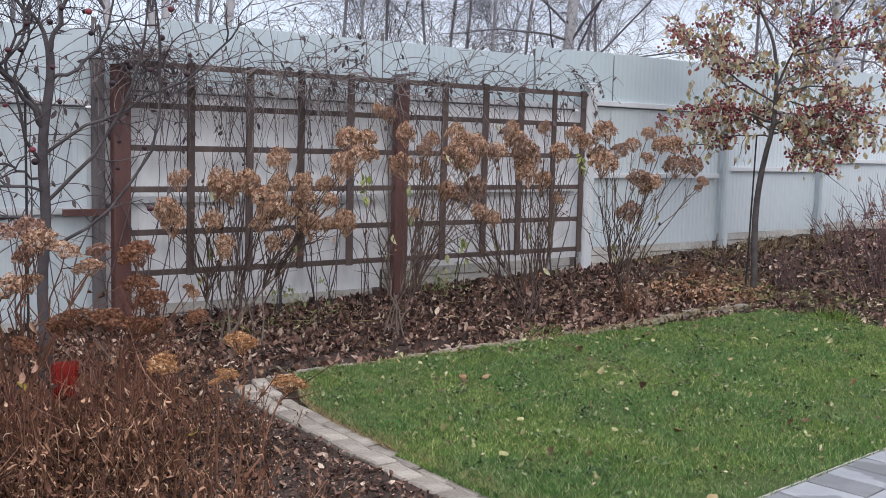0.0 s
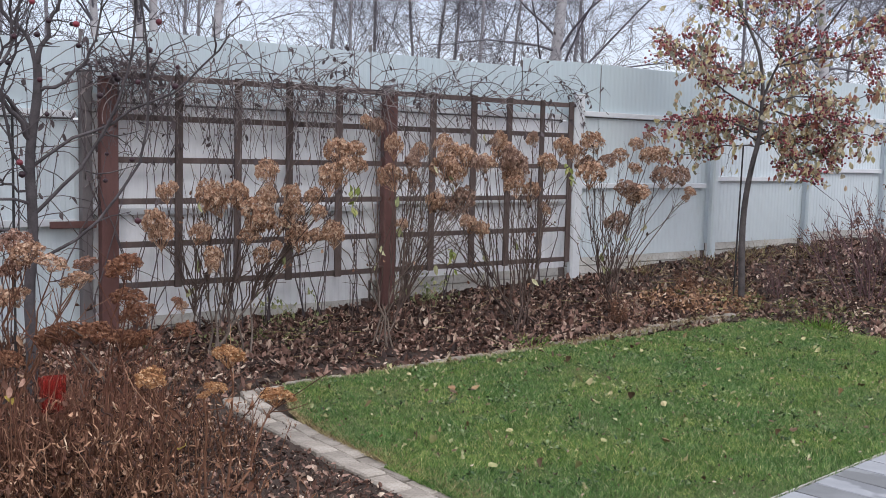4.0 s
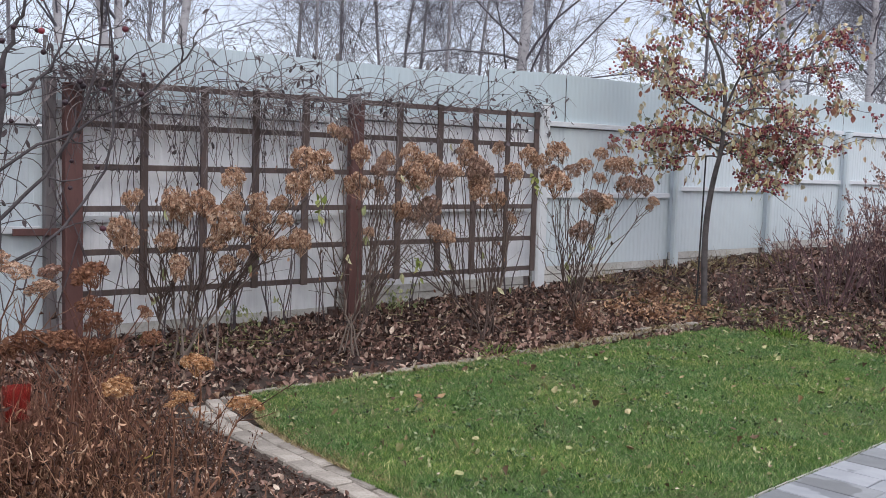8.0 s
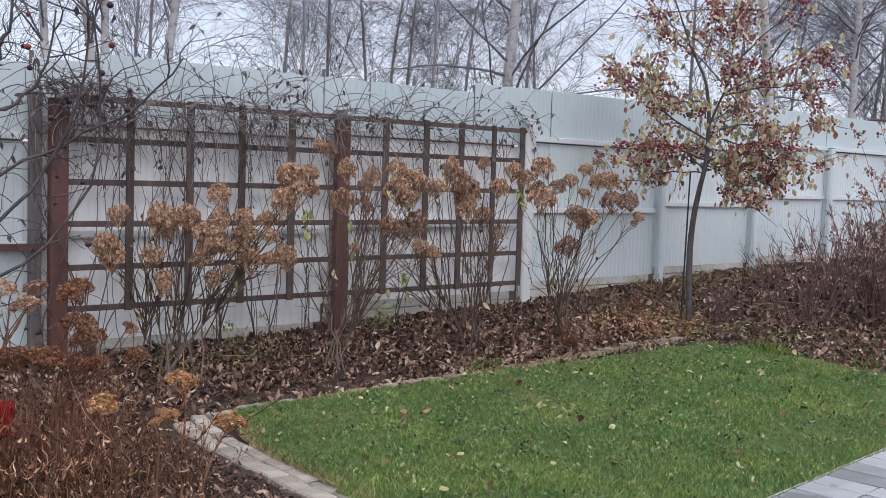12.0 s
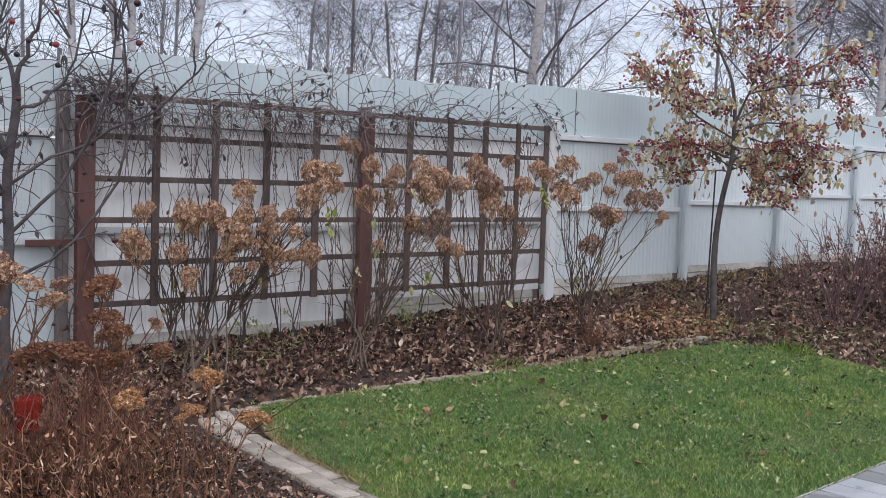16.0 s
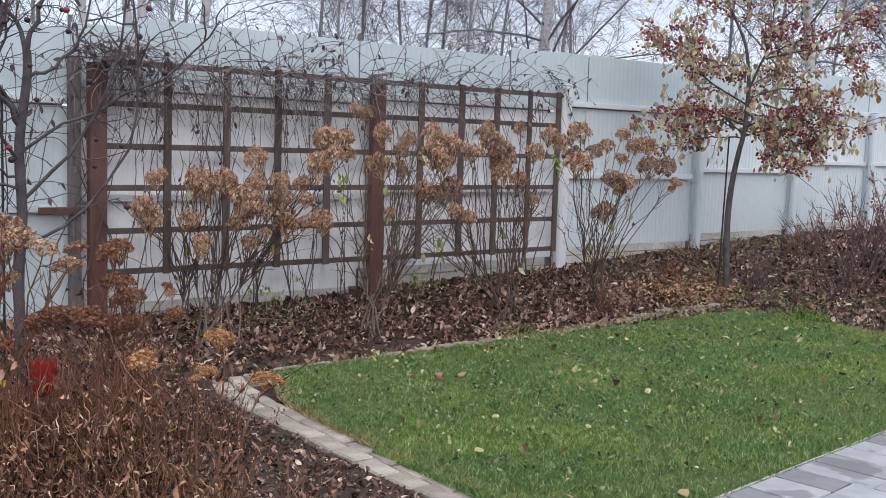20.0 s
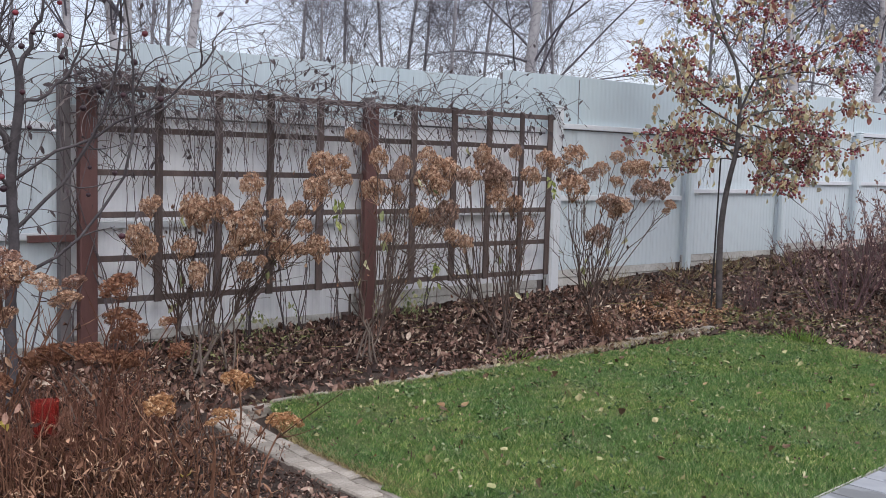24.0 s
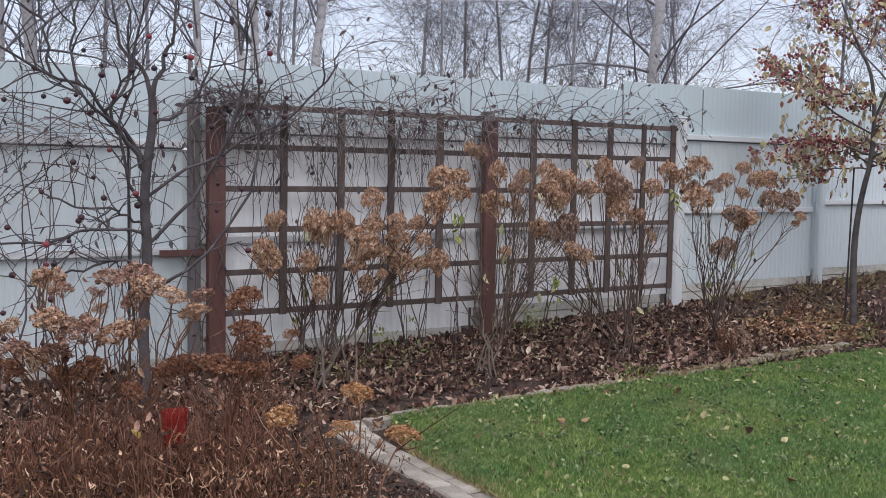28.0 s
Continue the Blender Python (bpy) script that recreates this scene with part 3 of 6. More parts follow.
def make_lawn():
    xs = np.concatenate([np.linspace(LAWN_X0 - 0.01, 3.76, 18), np.linspace(3.85, LAWN_X1, 46)])
    n = 28

    def far_end(x):
        return np.minimum(back_edge(x), np.interp(x, [3.28, 3.32, 3.36, 3.42, 3.54, 3.72], [4.3, 5.0, 5.3, 5.58, 5.86, 6.2]))

    rows = []
    for x in xs:
        y0 = float(path_edge(x)) + 0.005
        wob = 0.03 * math.sin(x * 3.1) + 0.02 * math.sin(x * 7.7)
        rows.append([(x, y0 + (float(far_end(x)) + wob - y0) * k / (n - 1), 0.012 * noise.noise((x * 0.8, k * 0.12, 0))) for k in range(n)])
    g = np.array(rows)
    low = g.copy()
    low[..., 2] = -0.09
    v = np.concatenate([g.reshape(-1, 3), low.reshape(-1, 3)])
    m = len(xs)
    idx = np.arange(m * n).reshape(m, n)
    top = np.stack([idx[:-1, :-1], idx[1:, :-1], idx[1:, 1:], idx[:-1, 1:]], -1).reshape(-1, 4)
    rim = np.concatenate([idx[:, 0], idx[-1, 1:], idx[-2::-1, -1], idx[0, -2:0:-1]])
    nxt = np.roll(rim, -1)
    side = np.stack([rim, rim + m * n, nxt + m * n, nxt], -1)
    lawn = new("lawn", raw_mesh("lawn", v, np.concatenate([top, side]), M_TURF, True))
    tagged(lawn, "short green autumn lawn with brick edging", "lawn", kind="structure")
    rng = np.random.default_rng(11)
    c = 420000
    x = rng.uniform(LAWN_X0 - 0.07, LAWN_X1 + 0.12, c)
    y = rng.uniform(0, 1, c)
    y = path_edge(x) - 0.015 + (far_end(x) + 0.05 + 0.04 * np.sin(x * 9) * np.sin(x * 23) - path_edge(x)) * y
    tuft = np.sin(x * 5.3 + np.sin(y * 4.1) * 2) * np.sin(y * 6.1 + np.sin(x * 3.3) * 2)
    h = rng.uniform(0.014, 0.036, c) * (1 + 0.3 * tuft)
    a = rng.uniform(0, 2 * np.pi, c)
    lean = rng.uniform(0.2, 1.5, c) * h
    w = rng.uniform(0.0013, 0.0030, c)
    b = rng.uniform(0, 2 * np.pi, c)
    p = np.stack([x, y, np.full(c, -0.004)], -1)
    s = np.stack([np.cos(a) * w, np.sin(a) * w, np.zeros(c)], -1)
    tip = np.stack([np.cos(b) * lean, np.sin(b) * lean, h], -1)
    v = np.stack([p - s, p + s, p + tip], 1).reshape(-1, 3)
    gr = new("grass", raw_mesh("grass", v, np.arange(3 * c).reshape(-1, 3), M_GRASS))
    # yellowed blades along the borders
    c = 3600
    x = np.concatenate([rng.uniform(LAWN_X0 + 0.35, LAWN_X1, c), LAWN_X0 - 0.04 + np.abs(rng.normal(0, 0.07, 5000)), LAWN_X1 + 0.12 - np.abs(rng.normal(0, 0.09, 4000))])
    y = np.concatenate([back_edge(x[:c]) + 0.06 - np.abs(rng.normal(0, 0.07, c)), rng.uniform(3.0, 6.0, 5000), rng.uniform(3.4, 6.2, 4000)])
    x[c:c + 5000] += np.interp(y[c:c + 5000], [4.2, 5.0, 5.3, 5.58, 5.84, 6.0], [0, 0.02, 0.05, 0.12, 0.24, 0.34])
    c = len(x)
    a, b = rng.uniform(0, 2 * np.pi, c), rng.uniform(0, 2 * np.pi, c)
    h, w = rng.uniform(0.015, 0.05, c), rng.uniform(0.0016, 0.0036, c)
    p = np.stack([x, y, np.full(c, -0.004)], -1)
    s = np.stack([np.cos(a) * w, np.sin(a) * w, np.zeros(c)], -1)
    tip = np.stack([np.cos(b) * h, np.sin(b) * h, h * rng.uniform(0.3, 1.0, c)], -1)
    ed = new("dry_grass", raw_mesh("dry_grass", np.stack([p - s, p + s, p + tip], 1).reshape(-1, 3), np.arange(3 * c).reshape(-1, 3), M_STRAW))
    tagged(ed, "yellowed dry grass blades along the lawn border", "grass", kind="stuff")
    tagged(gr, "fine green grass blades with a few straw-coloured ones", "grass", kind="stuff")


make_lawn()


# ---- fence of profiled sheet on steel posts ----
POSTS_X = (-7.2, -4.6, -2.0, 0.55, 3.12, 5.88, 8.55, 11.08, 13.25, 15.31, 17.37, 19.7, 22.0)


def bay_levels(x):
    """Bottom, lower rail, upper rail, top of sheet for the bay that starts at x."""
    if x < 3.0:
        return 0.10, 0.96, 1.82, 2.40
    if x < 5.8:
        return 0.16, 1.04, 1.965, 2.535
    if x < 8.5:
        return 0.335, 1.10, 2.015, 2.54
    if x < 11:
        return 0.43, 1.25, 2.07, 2.65
    if x < 13.2:
        return 0.52, 1.34, 2.13, 2.72
    return 0.60, 1.47, 2.23, 2.76


def sheet_mesh(x0, x1, z0, z1, depth, mat):
    pitch, thick = 0.075, 0.0025
    pts, x = [], x0
    while x < x1:
        for dx, dy in ((0, 0), (0.030, 0), (0.037, depth), (0.068, depth)):
            if x + dx < x1:
                pts.append((x + dx, dy))
        x += pitch
    pts.append((x1, 0))
    prof = [(a, b) for a, b in pts] + [(a, b + thick) for a, b in reversed(pts)]
    n = len(prof)
    v = [(a, b, z0) for a, b in prof] + [(a, b, z1) for a, b in prof]
    f = [(i, (i + 1) % n, n + (i + 1) % n, n + i) for i in range(n)]
    half = len(pts)
    f += [(i, i + 1, 2 * half - 2 - i, 2 * half - 1 - i) for i in range(half - 1)]
    f += [(n + 2 * half - 1 - i, n + 2 * half - 2 - i, n + i + 1, n + i) for i in range(half - 1)]
    return raw_mesh("sheet", v, f, mat)


def make_fence():
    fence = holder("fence", 3.12, FENCE_Y, 0, "pale blue-white profiled steel sheet fence with steel rails", "fence", kind="structure")
    inv = Matrix.Translation((-3.12, -FENCE_Y, 0))
    laid = 0
    for i, x in enumerate(POSTS_X[:-1]):
        x1 = POSTS_X[i + 1]
        z0, za, zb, z1 = bay_levels(x)
        span = x1 - x
        n = 2
        cuts = [x + span * k / n for k in range(n + 1)]
        if 5.8 < x < 6:
            cuts = [5.88, 7.0, 7.84, 8.55]
        elif 3 < x < 4:
            cuts = [3.12, 3.65, 4.75, 5.88]
        elif 8.5 < x < 9:
            cuts = [8.55, 9.06, 10.47, 11.08]
        for k, (a, b) in enumerate(zip(cuts, cuts[1:])):
            top = z1 + (0.10 if 7.8 < a < 8 else (-0.085 if a == 3.12 else 0.0))
            laid += 1
            seat = inv @ Matrix.Translation((0, FENCE_Y + 0.03 + 0.009 * (laid % 2), 0))
            # paler tone in the trellis bays, cooler and darker in the others
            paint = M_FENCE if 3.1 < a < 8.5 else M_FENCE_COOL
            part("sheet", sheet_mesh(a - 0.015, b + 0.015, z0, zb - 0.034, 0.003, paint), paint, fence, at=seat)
            part("top_sheet", sheet_mesh(a + 0.0035, b - 0.0035, zb - 0.018, top, 0.0008, M_FENCE_TOP), M_FENCE_TOP, fence, "smooth pale sheet above the upper rail", at=seat)
        for a in cuts[:-1]:
            part("seam_strip", box_bm(0.04, 0.003, top - zb - 0.03, 0.0), M_GREYPOST, fence, "grey strip behind a sheet seam", at=inv @ pose(a, FENCE_Y + 0.046, zb))
        # added grey backing in the slit, for the shadow line under the upper rail
        part("shadow_gap_backing", box_bm(span - 0.126, 0.012, 0.06, 0.002), M_GREYPOST, fence, "added grey backing for the dark shadow line under the upper rail", at=inv @ pose((x + x1) / 2, FENCE_Y + 0.075, zb - 0.055))
        for z in (za, zb):
            part("rail", box_bm(span - 0.126, 0.046, 0.058, 0.003), M_RAIL, fence, at=inv @ pose((x + x1) / 2, FENCE_Y + 0.007, z - 0.02))
        for k in range(3):
            part("plinth_board", box_bm(span - 0.126, 0.03, 0.094, 0.006), M_PLINTH, fence, "stained cream-grey plinth board",
                 at=inv @ pose((x + x1) / 2, FENCE_Y + 0.052 + 0.004 * (k % 2), z0 - 0.095 - k * 0.099, -4, 0, 0))
        part("plinth_back", box_bm(span - 0.126, 0.02, 0.30, 0.002), M_SOIL, fence, "dark backing of the plinth", at=inv @ pose((x + x1) / 2, FENCE_Y + 0.088, z0 - 0.31))
    for x in POSTS_X:
        z1 = bay_levels(x)[2] + (0.15 if x < 9 else -0.03)
        grey = 3 < x < 6
        # posts from x = 9 on: shading put into their cooler, darker colour
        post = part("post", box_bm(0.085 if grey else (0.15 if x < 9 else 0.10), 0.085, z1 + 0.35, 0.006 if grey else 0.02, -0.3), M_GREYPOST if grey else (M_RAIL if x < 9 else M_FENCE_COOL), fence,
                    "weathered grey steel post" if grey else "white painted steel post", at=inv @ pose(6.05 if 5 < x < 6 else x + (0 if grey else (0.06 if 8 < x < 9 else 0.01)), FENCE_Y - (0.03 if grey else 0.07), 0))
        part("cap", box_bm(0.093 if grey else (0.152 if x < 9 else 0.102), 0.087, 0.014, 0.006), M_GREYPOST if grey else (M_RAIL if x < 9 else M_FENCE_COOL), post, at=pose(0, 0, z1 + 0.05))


make_fence()


# ---- trellis ----
def make_trellis():
    y = 8.30
    tr = holder("trellis", 5.98, y, 0, "brown wooden lattice trellis between brown steel posts", "trellis")
    inv = Matrix.Translation((-5.98, -y, 0))
    for x in (3.26, 5.98):
        post = part("post", box_bm(0.14, 0.09, 2.42, 0.008, -0.30), M_POST, tr, "reddish brown painted steel post", at=inv @ pose(x, y, 0.0))
        part("cap", box_bm(0.146, 0.096, 0.012, 0.004), M_POST, post, at=pose(0, 0, 2.12))
    for x0, x1 in ((3.332, 5.908), (6.052, 8.44)):
        for z in (2.15, 1.82, 1.477, 1.14, 0.787, 0.452):
            part("slat", box_bm(x1 - x0, 0.022, 0.048, 0.003), M_SLAT, tr, at=inv @ pose((x0 + x1) / 2, y + 0.014, z - 0.024))
    for x, w in ((3.845, 0.066), (4.385, 0.066), (4.893, 0.066), (5.415, 0.072), (6.50, 0.072), (7.024, 0.072), (7.497, 0.072), (7.98, 0.06), (8.41, 0.07)):
        part("slat", box_bm(w, 0.022, 1.765, 0.003), M_SLAT, tr, at=inv @ pose(x, y - 0.0095, 0.42, 0, random.uniform(-0.4, 0.4), 0))
    part("slat", box_bm(0.36, 0.03, 0.055, 0.003), M_POST, tr, "short brown board", at=inv @ pose(3.0, 8.36, 0.93))


make_trellis()


# ---- kerb of stone bricks and path of pavers ----
def brick_mesh(name, sx, sy, sz, mat, bevel=0.006):
    bm = box_bm(sx, sy, sz, bevel, -sz)
    rng = random.Random(int(sx * 1000 + sy * 100))
    for v in bm.verts:
        v.co += Vector((rng.uniform(-1, 1), rng.uniform(-1, 1), rng.uniform(-0.6, 0.6))) * 0.0022
    me = bpy.data.meshes.new(name)
    bm.to_mesh(me)
    bm.free()
    me.materials.append(mat)
    return me


def make_kerb():
    kerb = tagged(new("kerb", None), "edging of weathered grey stone bricks round the lawn", "kerb", kind="structure")
    rng = random.Random(5)
    big = brick_mesh("brick", 0.120, 0.217, 0.09, M_KERB, 0.009)
    small = brick_mesh("brick", 0.098, 0.215, 0.085, M_KERB, 0.009)
    y = 2.98
    while y < 6.08:
        turn = math.degrees(math.atan2(kerb_bend(y + 0.12) - kerb_bend(y - 0.12), 0.24))
        for me, x, dy, dz in ((big, 3.118, 0, 0.004), (small, 3.243, 0.11, -0.004)):
            part("brick", me, M_KERB, kerb, at=pose(x + kerb_bend(y + dy) + rng.uniform(-0.005, 0.005), y + dy, dz + rng.uniform(-0.007, 0.006), rng.uniform(-2, 2), rng.uniform(-2, 2), -turn + rng.uniform(-2.5, 2.5)))
        y += 0.232
    x = 3.62
    while x < 9.1:
        part("brick", small, M_KERB, kerb, at=pose(x, float(back_edge(x)) + 0.07 + rng.uniform(-0.01, 0.01), -0.002 + rng.uniform(-0.014, 0.010), rng.uniform(-3, 3), rng.uniform(-2, 2), 95 + rng.uniform(-3, 3)))
        x += 0.238
    y = 6.05
    while y > 3.3:
        part("brick", small, M_KERB, kerb, at=pose(9.07 + rng.uniform(-0.01, 0.01), y, -0.014 + rng.uniform(-0.014, 0.008), rng.uniform(-3, 3), rng.uniform(-2, 2), rng.uniform(-3, 3)))
        y -= 0.238


make_kerb()


def make_path():
    length, width, tilt = 11.0, 1.30, math.degrees(math.atan(0.083))
    origin = pose(2.55, float(path_edge(2.55)), 0, 0, 0, tilt)
    bm = box_bm(length, width, 0.10, 0.0, -0.105)
    bmesh.ops.translate(bm, vec=(length / 2, -width / 2, -0.008), verts=bm.verts[:])
    bed = part("pavement", bm, M_JOINT, None, "")
    bed.matrix_basis = origin
    tagged(bed, "garden path of bluish grey concrete pavers with sandy joints", "path", kind="structure")
    rng = random.Random(9)
    cache = {}
    x = 0.0
    while x < length - 0.35:
        course = rng.choice((0.18, 0.20, 0.20, 0.25))
        y = -0.018
        while y > -width + 0.05:
            ln = rng.choice((0.30, 0.40)) if y > -0.1 else rng.choice((0.15, 0.20, 0.20, 0.25, 0.30))
            ln = min(ln, width + y)
            if width + y - ln < 0.12:
                ln = width + y
            ln = round(ln, 3)
            dark = rng.random() < 0.10
            key = (course, ln, dark)
            if key not in cache:
                cache[key] = brick_mesh("paver", course - 0.007, ln - 0.007, 0.06, M_PAVER_DARK if dark else M_PAVER, 0.004)
            part("paver", cache[key], M_PAVER, bed, at=pose(x + course / 2, y - ln / 2, 0.004 + rng.uniform(-0.002, 0.003), rng.uniform(-0.5, 0.5), rng.uniform(-0.5, 0.5), rng.uniform(-0.5, 0.5)))
            y -= ln
        x += course
    part("edging_strip", box_bm(length - 0.2, 0.007, 0.06, 0.001, -0.06), M_PLINTH, bed, "thin grey edging strip", at=pose(length / 2, -0.008, 0.006))


make_path()


# ---- leaf litter ----
def scatter(rng, count, x0, x1, y0, y1):
    return np.stack([rng.uniform(x0, x1, count), rng.uniform(y0, y1, count)], -1)


def make_litter():
    rng = np.random.default_rng(21)
    spots = np.concatenate([
        scatter(rng, 25000, 0.5, 9.1, 6.28, 8.4),
        scatter(rng, 19000, 9.15, 14.5, 3.3, 8.4),
        scatter(rng, 6500, 0.3, 3.02, 2.4, 6.4),
        scatter(rng, 2200, 14.5, 22, 3.0, 8.4),
        scatter(rng, 1300, 3.5, 9.0, 6.12, 6.7)])
    bare = (np.abs(spots[:, 1] - back_edge(spots[:, 0]) - 0.33) < 0.16) & (spots[:, 0] > 3.0) & (spots[:, 0] < 5.4) & (rng.uniform(0, 1, len(spots)) < 0.75)
    path_soil = (spots[:, 0] > 2.35) & (spots[:, 0] < 3.1) & (spots[:, 1] < 6.0) & (rng.uniform(0, 1, len(spots)) < 0.45)
    on_lawn = (spots[:, 0] > 3.3) & (spots[:, 0] < 9.1) & (spots[:, 1] < back_edge(spots[:, 0]) - 0.1)
    spots = spots[~(bare | path_soil | on_lawn)]
    z = ground_z(spots[:, 0], spots[:, 1]) + rng.uniform(0.008, 0.032, len(spots))
    pos = np.column_stack([spots, z])
    small = np.where((pos[:, 0] < 3.1) & (pos[:, 1] < 6.0), 0.62, 1.0)
    v, f = leaf_cloud(rng, pos, small * (0.024 + 0.072 * rng.uniform(0, 1, len(pos)) ** 1.6), 0.58, 1.6, 0.8, 0.55)
    tagged(new("leaf_litter", raw_mesh("leaf_litter", v, f, M_LITTER)), "withered brown leaves lying thickly on the soil", "leaves", kind="stuff")
    c = 900
    a, r = rng.uniform(0, 2 * np.pi, c), np.sqrt(rng.uniform(0, 1, c))
    xy = np.stack([9.38 + np.cos(a) * r * 0.85, 7.15 + np.sin(a) * r * 0.5], -1)
    pos = np.column_stack([xy, ground_z(xy[:, 0], xy[:, 1]) + rng.uniform(0.02, 0.045, c)])
    v, f = leaf_cloud(rng, pos, rng.uniform(0.04, 0.075, c), 0.65, 1.0, 0.4, 0.35)
    tagged(new("orange_leaf_litter", raw_mesh("orange_leaf_litter", v, f, M_ORANGE)), "orange-brown leaves fallen round the young tree", "leaves", kind="stuff")
    c = 7500
    xy = np.stack([rng.uniform(1.9, 3.05, c), rng.uniform(2.6, 5.8, c)], -1)
    pos = np.column_stack([xy, ground_z(xy[:, 0], xy[:, 1]) + 0.012])
    v, f = leaf_cloud(rng, pos, 0.011 + 0.030 * rng.uniform(0, 1, c) ** 2, 0.75, 0.9, 0.4, 0.6)
    tagged(new("soil_crumbs", raw_mesh("soil_crumbs", v, f, M_LITTER)), "crumbs of bark and broken leaves on the soil", "debris", kind="stuff")


make_litter()


def make_border_weeds():
    rng = np.random.default_rng(27)
    n, k = 120, 9
    cx = np.concatenate([rng.normal(9.7, 0.5, 60), rng.uniform(9.15, 10.6, 40), rng.normal(4.2, 0.5, 20)])
    cy = np.concatenate([rng.normal(6.5, 0.5, 60), rng.uniform(3.6, 6.0, 40), rng.normal(7.7, 0.2, 20)])
    x, y = np.repeat(cx, k) + rng.normal(0, 0.05, n * k), np.repeat(cy, k) + rng.normal(0, 0.05, n * k)
    pos = np.stack([x, y, ground_z(x, y) + rng.uniform(0.03, 0.07, n * k)], -1)
    v, f = leaf_cloud(rng, pos, rng.uniform(0.02, 0.06, n * k), 0.5, 1.0, 0.5, 0.5)
    tagged(new("border_weeds", raw_mesh("border_weeds", v, f, M_BORDERWEED)), "low olive green weeds between the fallen leaves", "weeds", kind="stuff")
    # pale green weeds that climb at the fence foot
    n, k = 16, 12
    cx, cy = np.concatenate([rng.normal(6.45, 0.22, 10), rng.normal(4.75, 0.2, 6)]), rng.uniform(8.05, 8.32, 16)
    way = np.column_stack([rng.normal(0, 0.4, n), rng.normal(0, 0.15, n), np.ones(n)])
    p = grow(rng, np.stack([cx, cy, ground_z(cx, cy)], -1), way, rng.uniform(0.2, 0.5, n), 8, 0.2, -0.03)
    pos = np.repeat(p[:, 2:].reshape(-1, 3), 2, axis=0)
    pos = pos + rng.normal(0, 0.02, pos.shape)
    v1, f1 = tubes([(p, taper(n, 8, 0.0025, 0.001))], 4)
    v2, f2 = leaf_cloud(rng, pos, rng.uniform(0.025, 0.055, len(pos)), 0.6, 0.8, 0.4, hang=True)
    tagged(new("climbing_weeds", raw_mesh("climbing_weeds", np.concatenate([v1, v2]), np.concatenate([f1, f2 + len(v1)]), M_PALEGREEN)), "pale green weeds climbing at the fence foot", "weeds", kind="stuff")
    n = 230
    x = np.concatenate([rng.uniform(9.2, 12.5, 150), rng.uniform(3.4, 9.0, 80)])
    y = np.concatenate([rng.uniform(3.6, 8.2, 150), rng.uniform(6.7, 8.2, 80)])
    s = np.stack([x, y, ground_z(x, y) + 0.05], -1)
    p = grow(rng, s, np.column_stack([rng.normal(0, 1, (n, 2)), np.zeros(n)]), rng.uniform(0.08, 0.4, n), 5, 0.15, 0.0)
    p[..., 2] = ground_z(p[..., 0], p[..., 1]) + 0.05
    v, f = tubes([(p, taper(n, 5, 0.0034, 0.0016))], 3)
    tagged(new("fallen_twigs", raw_mesh("fallen_twigs", v, f, M_STRAW)), "pale dry twigs and stalks lying in the litter", "twigs", kind="stuff")


make_border_weeds()


def make_lawn_leaves():
    rng = np.random.default_rng(33)
    shapes = []
    for k in range(8):
        v, f = leaf_cloud(rng, [(0, 0, 0)], 1.0, rng.uniform(0.5, 0.85), 1.6, 0.8, 0.5)
        shapes.append(raw_mesh("fallen_leaf", v, f, M_LAWNLEAF))
    for k in range(298):
        x = rng.uniform(3.4, 8.95)
        y = 6.15 - (6.1 - float(path_edge(x))) * rng.uniform(0, 1) ** 1.35
        ob = new("fallen_leaf", shapes[k % 8])
        s = 0.028 + 0.05 * rng.uniform(0, 1) ** 1.6
        ob.matrix_basis = pose(x, y, 0.04, rng.uniform(-12, 12), rng.uniform(-12, 12), rng.uniform(0, 360)) @ Matrix.Diagonal((s, s, s, 1))
        tagged(ob, "small yellowish brown leaf lying on the lawn", "leaf", "leaves on the lawn")


make_lawn_leaves()


